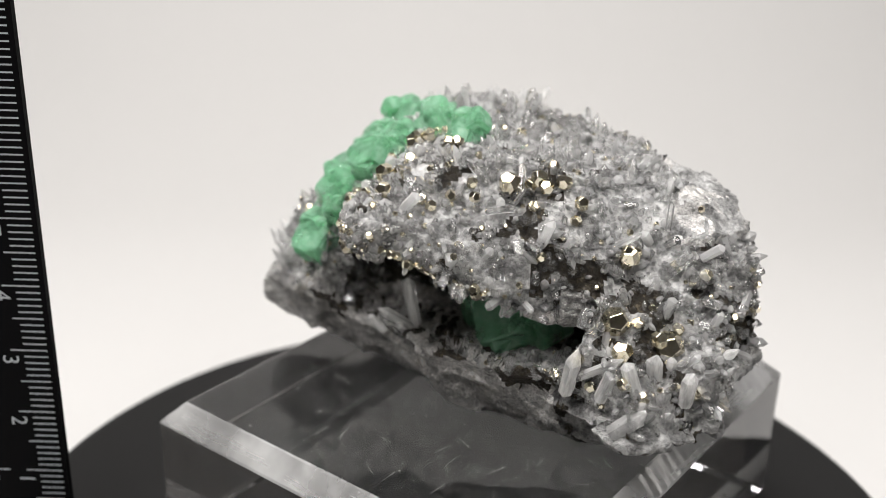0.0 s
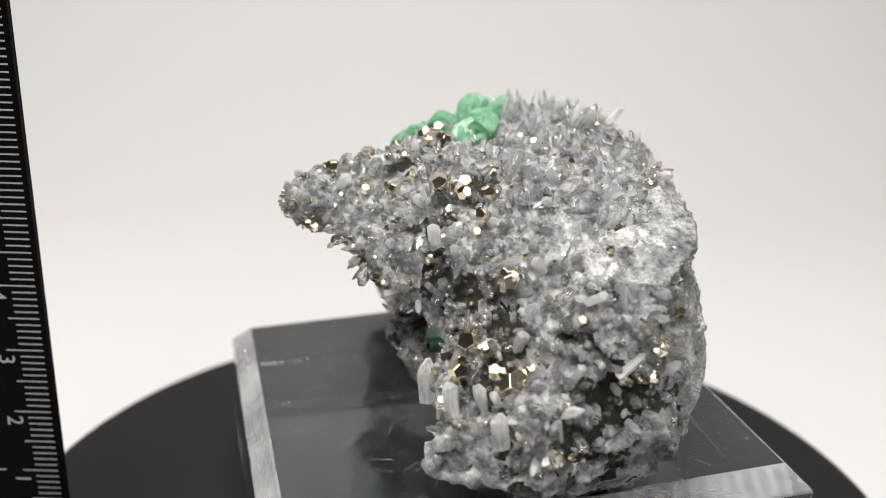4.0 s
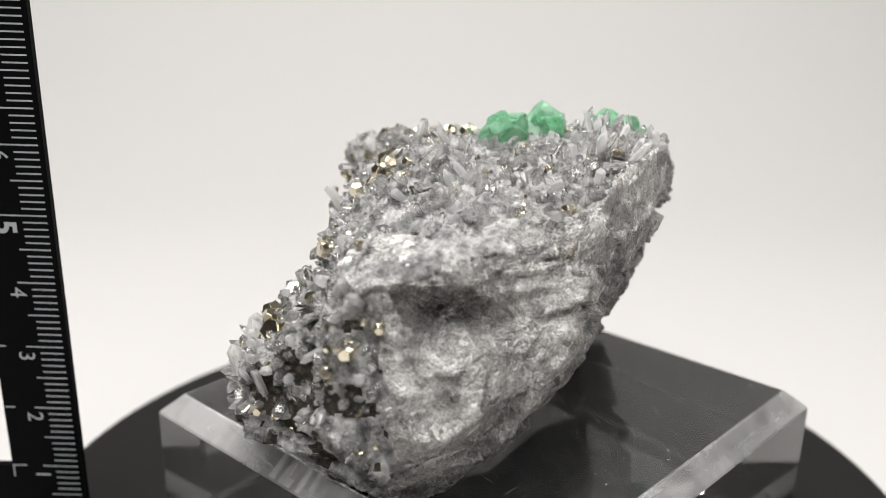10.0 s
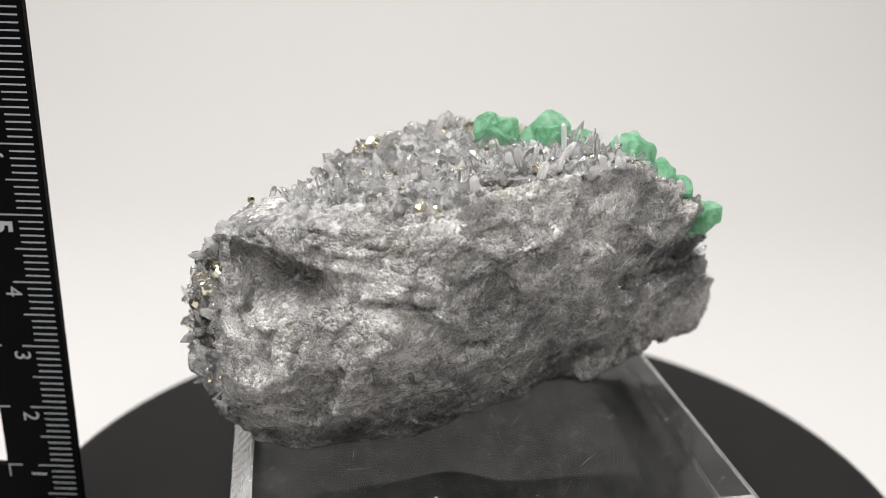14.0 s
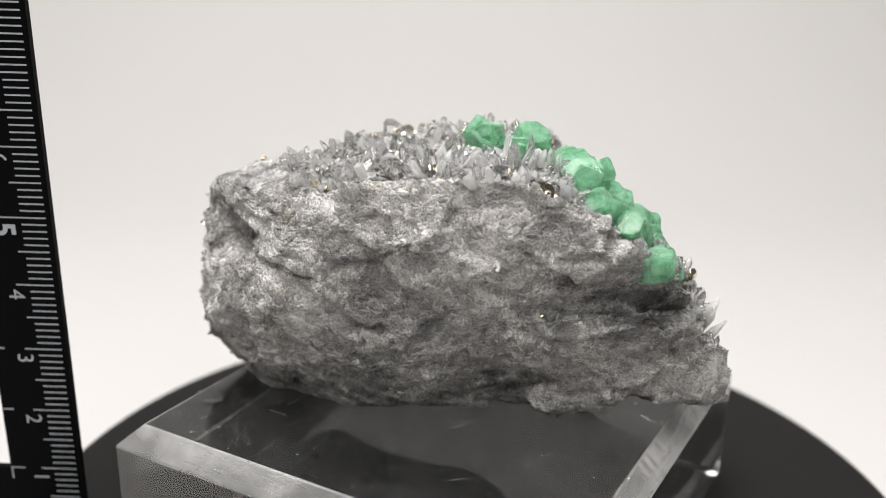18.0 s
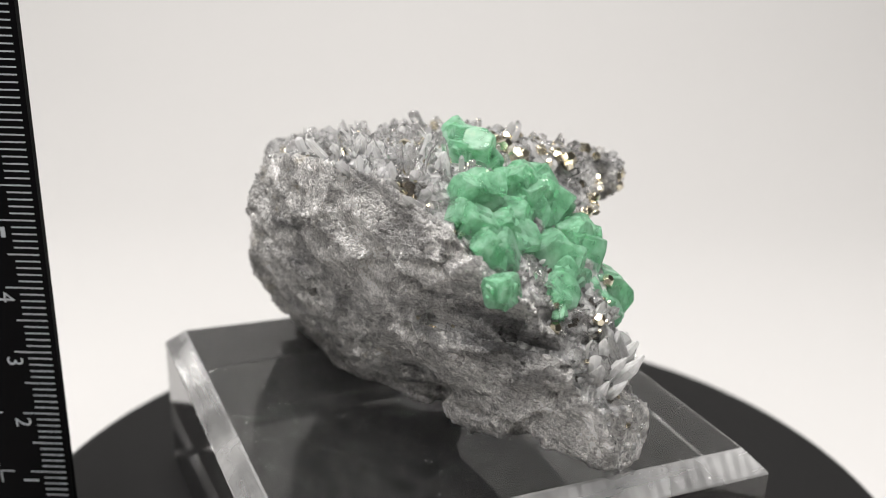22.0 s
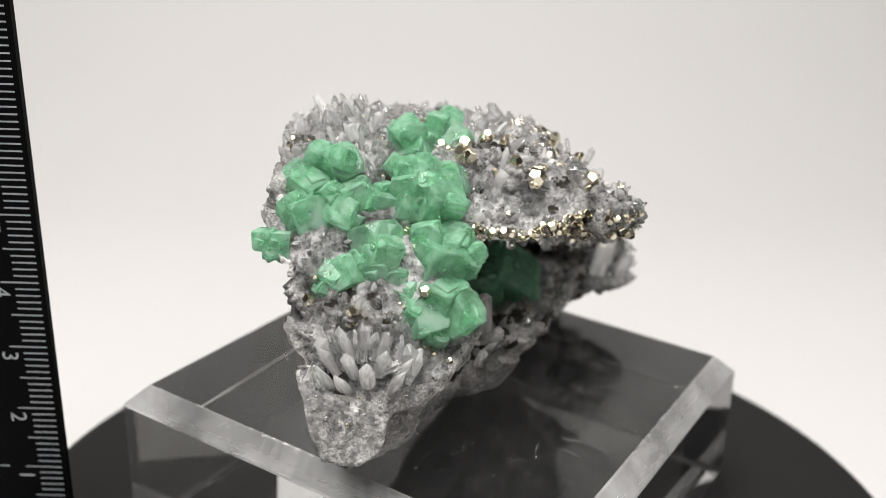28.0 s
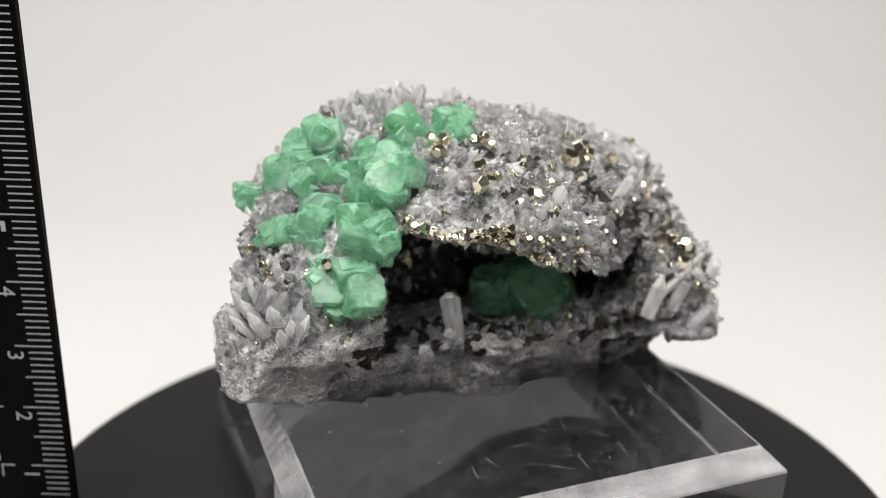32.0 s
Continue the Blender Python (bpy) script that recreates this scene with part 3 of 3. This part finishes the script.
def pyritohedron():
    h = 0.5
    pts = [(x, y, z) for x in (-1, 1) for y in (-1, 1) for z in (-1, 1)]
    for a in (-1, 1):
        for b in (-1, 1):
            pts += [(0, a * (1 + h), b * (1 - h * h)), (a * (1 + h), b * (1 - h * h), 0), (a * (1 - h * h), 0, b * (1 + h))]
    return [tuple(0.72 * c for c in p) for p in pts]


def fluorite_form(seed, k):
    """Cubes with cut corners and bevelled edges, grown through one another, slightly uneven; pale cracks inside."""
    rng = random.Random(seed)
    verts, faces, slots = [], [], []
    for n in range(4):
        size = 1.0 if n == 0 else rng.uniform(0.4, 0.6)
        shift = Vector((0, 0, 0)) if n == 0 else Vector([rng.uniform(-1, 1) for _ in range(3)]).normalized() * 0.55
        turn = Euler([rng.uniform(-0.5, 0.5) if n else 0 for _ in range(3)]).to_matrix()
        bm = bmesh.new()
        for x in (-1, 1):
            for y in (-1, 1):
                for z in (-1, 1):
                    c = k * rng.uniform(0.75, 1.25)
                    for q in ((x * (1 - c), y, z), (x, y * (1 - c), z), (x, y, z * (1 - c))):
                        bm.verts.new(turn @ (Vector(q) * 0.8 * size) + shift)
        bmesh.ops.convex_hull(bm, input=bm.verts[:])
        bmesh.ops.dissolve_limit(bm, angle_limit=0.2, verts=bm.verts[:], edges=bm.edges[:])
        bmesh.ops.bevel(bm, geom=bm.edges[:], offset=0.05 * size, segments=1, affect="EDGES")
        base = len(verts)
        bm.verts.index_update()
        verts += [v.co.copy() for v in bm.verts]
        faces += [tuple(base + v.index for v in f.verts) for f in bm.faces]
        slots += [0] * len(bm.faces)
        bm.free()
    for n in range(14):
        at = Vector([rng.uniform(-0.55, 0.55) for _ in range(3)])
        turn = Euler([rng.uniform(0, 6.28) for _ in range(3)]).to_matrix()
        base, r = len(verts), rng.uniform(0.06, 0.26)
        verts += [at + turn @ Vector((r * rng.uniform(0.5, 1) * math.cos(1.257 * q), r * rng.uniform(0.4, 1) * math.sin(1.257 * q), 0)) for q in range(5)]
        faces.append(tuple(range(base, base + 5)))
        slots.append(1)
    me = mesh_of("fluorite_crystal", verts, faces, FLUORITE)
    me.materials.append(CRACK)
    me.polygons.foreach_set("material_index", slots)
    return me


def lean(normal, tilt, rng):
    """A turn that carries z to the normal, tilted by that many degrees to some side."""
    q = Vector(normal).to_track_quat("Z", "Y")
    return q.to_matrix() @ Matrix.Rotation(rng.uniform(0, 6.283), 3, "Z") @ Matrix.Rotation(radians(tilt), 3, "X") @ Matrix.Rotation(rng.uniform(0, 6.283), 3, "Z")


def build_specimen():
    thing = new("mineral_specimen")
    tagged(thing, "grey stone bearing quartz, brassy pyrite and green fluorite crystals", "mineral specimen")
    verts, faces, normals, bare = build_stone()
    rock = mesh_of("stone_matrix", verts * CM, faces, ROCK, True)
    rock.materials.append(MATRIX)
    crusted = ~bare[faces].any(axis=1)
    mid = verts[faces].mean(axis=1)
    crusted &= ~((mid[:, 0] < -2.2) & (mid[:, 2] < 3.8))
    rock.materials.append(SULPHIDE_SHADE)
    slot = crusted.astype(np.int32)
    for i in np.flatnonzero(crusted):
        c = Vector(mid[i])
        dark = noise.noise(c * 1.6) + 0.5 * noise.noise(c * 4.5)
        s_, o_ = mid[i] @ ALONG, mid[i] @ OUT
        # cave walls take the dark slot too: the hollow's shade put into colour
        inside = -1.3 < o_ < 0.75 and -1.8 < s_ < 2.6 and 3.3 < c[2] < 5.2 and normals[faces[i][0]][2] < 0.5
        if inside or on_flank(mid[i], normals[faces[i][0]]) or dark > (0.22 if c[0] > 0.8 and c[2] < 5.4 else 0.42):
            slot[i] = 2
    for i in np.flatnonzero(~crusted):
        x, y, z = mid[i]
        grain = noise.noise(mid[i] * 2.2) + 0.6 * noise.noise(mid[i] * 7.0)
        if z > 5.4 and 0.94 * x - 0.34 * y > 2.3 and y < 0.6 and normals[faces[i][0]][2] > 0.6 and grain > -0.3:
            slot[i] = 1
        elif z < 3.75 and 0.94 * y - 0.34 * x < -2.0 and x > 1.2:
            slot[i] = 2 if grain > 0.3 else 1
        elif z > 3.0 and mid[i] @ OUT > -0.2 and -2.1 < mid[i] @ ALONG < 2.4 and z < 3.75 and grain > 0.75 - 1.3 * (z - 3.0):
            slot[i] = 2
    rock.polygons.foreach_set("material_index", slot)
    part("stone_matrix", rock, ROCK, thing, "rough grey and white quartz-veined stone")
    rng = random.Random(7)
    blunt = [mesh_of("quartz_crystal", *hex_crystal(0.16, k), QUARTZ) for k in range(3)]
    sharp = [mesh_of("quartz_crystal", *hex_crystal(0.34, k + 10), QUARTZ) for k in range(4)]
    pyr = hull_mesh("pyrite_crystal", pyritohedron(), PYRITE, 0.03)
    flu = [fluorite_form(k, c) for k, c in enumerate((0.4, 0.55, 0.3, 0.62, 0.45))]
    cloudy = [mesh_of("quartz_crystal", *hex_crystal(c, k + 30), MILKY) for k, c in enumerate((0.14, 0.22, 0.32))]
    grown = []

    def prism(a, b, r, forms=None):
        out = (Vector(b) - Vector((0.6, 0.2, 4.3))).normalized()
        a, b, r = Vector(a) + out * 0.06, Vector(b) + out * 0.14, r * 1.02
        axis = (b - a) * 1.18
        long_ = axis.length
        turn = axis.to_track_quat("Z", "Y").to_matrix() @ Matrix.Rotation(rng.uniform(0, 1), 3, "Z")
        ob = part("quartz_crystal", rng.choice(forms or (blunt if long_ > 3.2 * r else sharp)), QUARTZ, thing)
        ob.matrix_local = Matrix.Translation(Vector(a) * CM) @ turn.to_4x4() @ Matrix.Diagonal((r * CM, r * CM * rng.uniform(0.7, 1), long_ * CM, 1))

    def gem(at, r):
        out = (Vector(at) - Vector((0.6, 0.2, 4.3))).normalized()
        at, r = Vector(at) + out * 0.06, r * 1.3
        ob = part("pyrite_crystal", pyr, PYRITE, thing)
        ob.matrix_local = Matrix.Translation(Vector(at) * CM) @ Euler([rng.uniform(0, 6.28) for _ in range(3)]).to_matrix().to_4x4() @ Matrix.Diagonal((*[r * CM] * 3, 1))

    def green(x, y, z, r):
        grown.append((x, y, z, r))
        ob = part("fluorite_crystal", flu[len(grown) % len(flu)], FLUORITE, thing)
        ob.matrix_local = Matrix.Translation(Vector((x, y, z)) * CM) @ Euler((rng.uniform(0, 6.28), rng.uniform(0, 6.28), rng.uniform(0, 6.28))).to_matrix().to_4x4() @ Matrix.Diagonal((*[(1.2 if r < 0.28 else 1.06) * r * CM] * 3, 1))

    # green crystals on the end face, then those in the cave
    green(-0.98, 1.82, 6.14, 0.28)
    green(-1.12, 2.23, 5.87, 0.22)
    green(-1.35, 1.59, 5.83, 0.21)
    green(-1.39, 1.96, 5.86, 0.14)
    green(-1.45, 2.23, 5.57, 0.25)
    green(-1.55, 1.79, 5.64, 0.20)
    green(-0.45, 0.79, 6.20, 0.29)
    green(0.01, 0.37, 6.28, 0.22)
    green(-0.08, 0.22, 6.22, 0.22)
    green(-1.14, 0.98, 6.11, 0.18)
    green(-1.10, 0.72, 5.98, 0.25)
    green(-1.15, 0.36, 5.93, 0.20)
    green(-1.32, 0.92, 5.67, 0.30)
    green(-1.43, 0.54, 5.76, 0.27)
    green(-1.32, 1.34, 5.70, 0.20)
    green(-1.78, 1.37, 5.30, 0.33)
    green(-1.71, 2.63, 5.31, 0.18)
    green(-2.07, 1.76, 5.01, 0.22)
    green(-2.20, 2.05, 4.92, 0.10)
    green(-2.03, 1.43, 5.04, 0.21)
    green(-1.89, 0.60, 5.13, 0.35)
    green(-1.90, 0.24, 5.13, 0.18)
    green(-1.54, 0.66, 5.38, 0.18)
    green(-2.25, 1.17, 4.63, 0.22)
    green(-2.28, 0.78, 4.52, 0.29)
    green(-2.25, 0.34, 4.53, 0.26)
    green(-2.18, 0.59, 4.74, 0.24)
    green(-2.37, 0.65, 4.31, 0.15)
    green(-2.12, 1.14, 4.99, 0.14)
    green(0.66, -0.74, 3.80, 0.46)
    green(1.14, -0.82, 3.76, 0.34)
    green(0.30, -0.26, 3.86, 0.34)
    green(1.05, -0.40, 4.02, 0.38)
    green(0.52, -0.92, 3.60, 0.24)
    for x, y, z, r in grown[:29]:
        for _ in range(2):
            d = Vector((rng.uniform(-0.5, 0.4), rng.uniform(-1, 1), rng.uniform(-1, 1))).normalized() * r * 0.95
            green(x + d[0] + 0.04, y + d[1], z + d[2], r * rng.uniform(0.45, 0.75))
    # large quartz: front slope, lower edge, arm, foot
    prism((1.64, -1.77, 5.23), (2.05, -1.70, 5.45), 0.049)
    prism((1.62, -1.79, 5.18), (1.84, -1.94, 5.05), 0.076)
    prism((2.52, -1.74, 4.98), (2.77, -1.68, 5.22), 0.096)
    prism((3.18, -1.23, 5.53), (3.34, -1.34, 5.23), 0.062)
    prism((3.30, -1.36, 5.33), (3.33, -1.42, 5.03), 0.078)
    prism((2.47, -2.09, 4.68), (2.82, -1.96, 4.67), 0.089)
    prism((2.27, -2.17, 4.59), (2.49, -2.16, 4.77), 0.075)
    prism((3.25, -1.69, 4.42), (2.99, -1.74, 4.80), 0.098)
    prism((3.20, -1.56, 4.69), (2.98, -1.69, 4.92), 0.084)
    prism((3.24, -1.70, 4.48), (3.50, -1.76, 4.55), 0.056)
    prism((3.56, -1.75, 4.45), (3.63, -1.48, 4.64), 0.061)
    prism((3.35, -1.49, 4.58), (3.56, -1.52, 4.63), 0.042)
    prism((3.01, -1.61, 5.16), (3.16, -1.60, 5.29), 0.069)
    prism((1.97, -2.10, 4.64), (1.89, -2.01, 4.89), 0.059)
    prism((2.25, -2.00, 4.77), (2.26, -2.02, 4.96), 0.049)
    prism((1.67, -2.14, 4.45), (1.64, -2.02, 4.78), 0.040)
    prism((2.56, -1.42, 5.48), (2.56, -1.20, 5.70), 0.050)
    prism((2.15, -2.91, 3.59), (1.92, -2.71, 4.16), 0.116, cloudy)
    prism((2.33, -2.62, 3.86), (2.25, -2.62, 4.25), 0.117, cloudy)
    prism((2.54, -2.52, 3.90), (2.70, -2.40, 4.09), 0.124, cloudy)
    prism((2.70, -2.76, 3.71), (2.66, -2.80, 4.10), 0.122, cloudy)
    prism((2.99, -2.41, 3.90), (2.78, -2.56, 4.15), 0.087, cloudy)
    prism((3.16, -2.35, 3.71), (3.12, -2.41, 4.05), 0.088, cloudy)
    prism((3.07, -2.31, 4.02), (3.32, -2.23, 4.18), 0.088, cloudy)
    prism((1.43, -2.34, 3.81), (1.79, -2.60, 4.19), 0.078, cloudy)
    prism((1.28, -2.31, 3.63), (1.32, -2.37, 4.16), 0.143, cloudy)
    prism((1.84, -2.83, 3.32), (2.06, -3.01, 3.70), 0.139, cloudy)
    prism((1.68, -2.56, 3.64), (1.74, -2.60, 4.02), 0.109, cloudy)
    prism((1.97, -2.03, 4.69), (1.89, -2.02, 4.88), 0.062, cloudy)
    prism((0.23, -1.14, 5.92), (0.06, -1.01, 6.08), 0.072)
    prism((0.66, -1.30, 5.92), (0.70, -1.01, 6.08), 0.071)
    prism((0.24, -1.74, 5.77), (0.54, -1.83, 5.81), 0.061)
    prism((-0.52, -1.35, 5.93), (-0.43, -1.23, 6.05), 0.063)
    prism((-0.85, -1.58, 5.85), (-0.95, -1.19, 5.97), 0.127)
    prism((-0.67, -1.47, 5.92), (-0.75, -1.26, 6.03), 0.099)
    prism((0.58, -1.55, 5.81), (0.67, -1.48, 5.92), 0.039)
    prism((0.89, -0.89, 6.06), (1.06, -0.87, 6.15), 0.046)
    prism((0.59, -1.90, 5.43), (0.63, -1.93, 5.28), 0.077)
    prism((0.75, -1.88, 5.44), (0.87, -1.89, 5.32), 0.077)
    prism((0.92, -1.80, 5.37), (0.99, -1.89, 5.64), 0.083)
    prism((1.22, -0.68, 6.11), (1.21, -0.45, 6.29), 0.103)
    prism((-2.77, 1.56, 4.23), (-2.47, 1.50, 4.61), 0.097)
    prism((-2.81, 1.42, 4.25), (-2.50, 1.34, 4.57), 0.083)
    prism((-2.82, 1.37, 4.22), (-2.56, 1.23, 4.45), 0.097)
    prism((-2.88, 1.32, 4.12), (-2.75, 1.09, 4.18), 0.077)
    prism((-2.61, 1.73, 4.09), (-2.54, 1.93, 4.56), 0.070)
    prism((-2.61, 1.90, 4.09), (-2.60, 2.02, 4.43), 0.085)
    prism((-2.75, 1.78, 4.10), (-2.62, 1.86, 4.38), 0.084)
    prism((-2.55, 1.64, 4.21), (-2.60, 1.67, 4.52), 0.056)
    prism((-2.68, 0.97, 4.01), (-2.56, 0.96, 4.31), 0.127)
    prism((-0.66, -0.22, 3.45), (-0.70, -0.14, 4.12), 0.15, cloudy)
    prism((-0.74, -0.28, 3.5), (-1.06, -0.34, 3.80), 0.10, cloudy)
    # a row of stout crystals along the cave's sill
    for k in range(18):
        along, out_ = -0.9 + 0.1 * k + rng.uniform(-0.08, 0.08), 0.45 + rng.uniform(-0.2, 0.35)
        at = Vector(tuple(ALONG * along + OUT * out_)) + Vector((0, 0, 3.42 + 0.1 * along))
        up = Vector((rng.uniform(-0.6, 0.5), rng.uniform(-0.9, 0.1), 1)).normalized() * rng.uniform(0.14, 0.32)
        prism(at, at + up, rng.uniform(0.05, 0.10), cloudy if k % 2 else sharp)
    # the white fan on the heel
    spear = [mesh_of("quartz_crystal", *hex_crystal(c, k + 50), MILKY) for k, c in enumerate((0.42, 0.34, 0.5))]
    for x, y, z, r in ((-2.64, 2.01, 4.33, 0.10), (-2.58, 1.77, 4.54, 0.11), (-2.50, 1.49, 4.60, 0.13), (-2.55, 1.23, 4.46, 0.12), (-2.58, 0.85, 4.24, 0.12),
                       (-2.95, 1.50, 4.26, 0.11), (-2.82, 1.72, 4.34, 0.10), (-2.80, 1.28, 4.34, 0.12), (-2.86, 1.08, 4.10, 0.10), (-2.90, 1.85, 4.12, 0.09),
                       (-2.55, 1.62, 4.50, 0.09), (-2.62, 1.38, 4.50, 0.10), (-2.75, 0.98, 4.22, 0.09), (-2.45, 1.05, 4.36, 0.10), (-2.75, 2.05, 4.16, 0.08)):
        prism((-2.66 + 0.35 * (x + 2.66) + rng.uniform(-0.05, 0.05), 1.5 + 0.72 * (y - 1.5), z - rng.uniform(0.26, 0.42)), (x - 0.02, y, z), r * 0.95, spear)
    # the tall cluster on the top's back edge
    for k in range(26):
        x = rng.uniform(-0.6, 1.2)
        y = 2.0 - 0.25 * abs(x - 0.4) + rng.uniform(-0.45, 0.25)
        up = Vector((rng.uniform(-0.8, 0.8), rng.uniform(-0.6, 0.8), 1)).normalized() * rng.uniform(0.13, 0.27)
        prism((x, y, 6.30), Vector((x, y, 6.30)) + up, rng.uniform(0.045, 0.08), cloudy if k % 3 == 0 else sharp)
    # large pyrite
    gem((1.84, -2.23, 4.53), 0.124)
    gem((1.90, -2.56, 4.27), 0.092)
    gem((2.36, -2.46, 4.40), 0.077)
    gem((2.50, -2.36, 4.26), 0.140)
    gem((2.81, -2.06, 4.45), 0.069)
    gem((2.64, -2.21, 4.42), 0.056)
    gem((3.72, -1.23, 4.70), 0.101)
    gem((2.02, -1.78, 5.22), 0.098)
    gem((2.10, -1.78, 5.28), 0.054)
    gem((1.99, -1.83, 5.15), 0.054)
    gem((3.02, -1.21, 5.69), 0.034)
    gem((1.42, -1.51, 5.82), 0.068)
    gem((0.53, -1.22, 5.97), 0.103)
    gem((0.90, -1.17, 6.02), 0.086)
    gem((1.23, -1.13, 5.97), 0.072)
    gem((-1.11, -0.76, 5.95), 0.085)
    gem((-0.83, -1.12, 6.02), 0.053)
    gem((-0.49, -1.04, 6.09), 0.041)
    gem((-0.14, -0.24, 6.25), 0.061)
    gem((-0.25, -0.18, 6.24), 0.056)
    gem((-0.28, -0.45, 6.22), 0.055)
    gem((-1.08, -1.50, 5.94), 0.072)
    gem((-1.31, -1.42, 5.88), 0.044)
    gem((-0.75, -1.80, 5.05), 0.052)
    gem((-0.88, -2.06, 5.26), 0.042)
    gem((-0.95, -2.14, 5.32), 0.042)
    gem((-0.18, -2.12, 5.30), 0.033)
    gem((0.79, -1.18, 5.95), 0.063)
    gem((0.07, -1.59, 5.90), 0.051)
    gem((0.92, -1.86, 5.22), 0.045)
    gem((-0.53, 0.13, 6.25), 0.074)
    gem((-0.71, 0.18, 6.17), 0.082)
    gem((-0.77, 0.08, 6.15), 0.073)
    gem((-0.90, -0.79, 5.95), 0.073)
    gem((-1.13, -0.74, 5.88), 0.058)
    gem((-0.77, -0.54, 6.08), 0.065)
    gem((-1.04, -0.22, 6.02), 0.040)
    gem((0.99, -1.30, 5.95), 0.067)
    # the crust of small crystals
    centres = np.array([g[:3] for g in grown])
    radii = np.array([g[3] for g in grown])
    ok = [i for i in range(len(verts)) if not bare[i]]
    joined_v, joined_f = [], []
    kept = 0
    for k, i in enumerate(rng.sample(ok, min(5400, len(ok)))):
        p, n = verts[i], normals[i]
        if on_flank(p, n) and rng.random() < 0.8:
            continue
        front = n[1] < -0.35 and p[0] > 0.3
        if k < 1300 and n[0] > -0.75:
            long_, r = rng.uniform(0.13, 0.30), rng.uniform(0.038, 0.082)
            if p[0] < -0.9 and p[1] < -1.0:
                long_ *= 0.5
        else:
            long_, r = rng.uniform(0.06, 0.15), rng.uniform(0.022, 0.05)
        if p[0] < -2.2 and p[2] < 3.8:
            long_, r = rng.uniform(0.05, 0.1), rng.uniform(0.03, 0.05)
        if np.any(np.linalg.norm(centres - p, axis=1) < radii + 0.45 * long_):
            continue
        turn = lean(n, rng.uniform(5, 82 if front else 68), rng)
        form = rng.choice(sharp if long_ < 0.2 or rng.random() < 0.5 else blunt)
        m = Matrix.Translation(Vector(p - 0.03 * n) * CM) @ turn.to_4x4() @ Matrix.Diagonal((r * CM, r * CM, long_ * CM, 1))
        if kept < 240 and long_ > 0.2:
            kept += 1
            part("quartz_crystal", form, QUARTZ, thing).matrix_local = m
        else:
            base = len(joined_v)
            joined_v += [tuple(m @ v.co) for v in form.vertices]
            joined_f += [tuple(base + c for c in f.vertices) for f in form.polygons]
    tagged(part("quartz_druse", mesh_of("quartz_druse", joined_v, joined_f, QUARTZ), QUARTZ, thing, "dense crust of small clear quartz points"), kind="stuff")
    # scattered small pyrite, thickest along the arm's side and underside
    count = 0
    small_v, small_f = [], []
    for i in rng.sample(ok, len(ok)):
        p, n = verts[i], normals[i]
        rim = -1.9 < p[0] < 0.9 and p[1] < 0.5 and p[2] > 4.7 and n[2] < 0.3
        glitter = on_flank(p, n)
        if p[0] < -2.3 and p[2] < 3.75 and rng.random() < 0.8:
            continue
        if rng.random() > (0.30 if glitter else 0.03 if rim else 0.008):
            continue
        r = rng.choice((0.02, 0.025, 0.03, 0.04, 0.065) if glitter else (0.025, 0.03) if p[0] < -2.2 and p[2] < 3.8 else (0.025, 0.03, 0.035, 0.045, 0.07))
        m = Matrix.Translation(Vector(p + n * r * 0.5) * CM) @ lean(n, rng.uniform(0, 180), rng).to_4x4() @ Matrix.Diagonal((*[r * CM] * 3, 1))
        count += 1
        if count <= 220:
            part("pyrite_crystal", pyr, PYRITE, thing).matrix_local = m
        else:
            base = len(small_v)
            small_v += [tuple(m @ v.co) for v in pyr.vertices]
            small_f += [tuple(base + c for c in f.vertices) for f in pyr.polygons]
    if small_f:
        tagged(part("pyrite_crust", mesh_of("pyrite_crust", small_v, small_f, PYRITE), PYRITE, thing, "glittering crust of tiny brassy pyrite"), kind="stuff")
    return thing


PLATTER = build_turntable()
BLOCK = build_block()
SPECIMEN = build_specimen()


def motions():
    for ob, at, yaw in ((PLATTER, (0, 0, 0), 0), (SPECIMEN, (0, 0, LIFT * CM), 0), (BLOCK, (BLOCK_AT[0] * CM, BLOCK_AT[1] * CM, 0), BLOCK_YAW)):
        walk(ob, [(t, pose(0, 0, 0, 0, 0, a) @ pose(*at, 0, 0, yaw)) for t, a in SPIN])


motions()
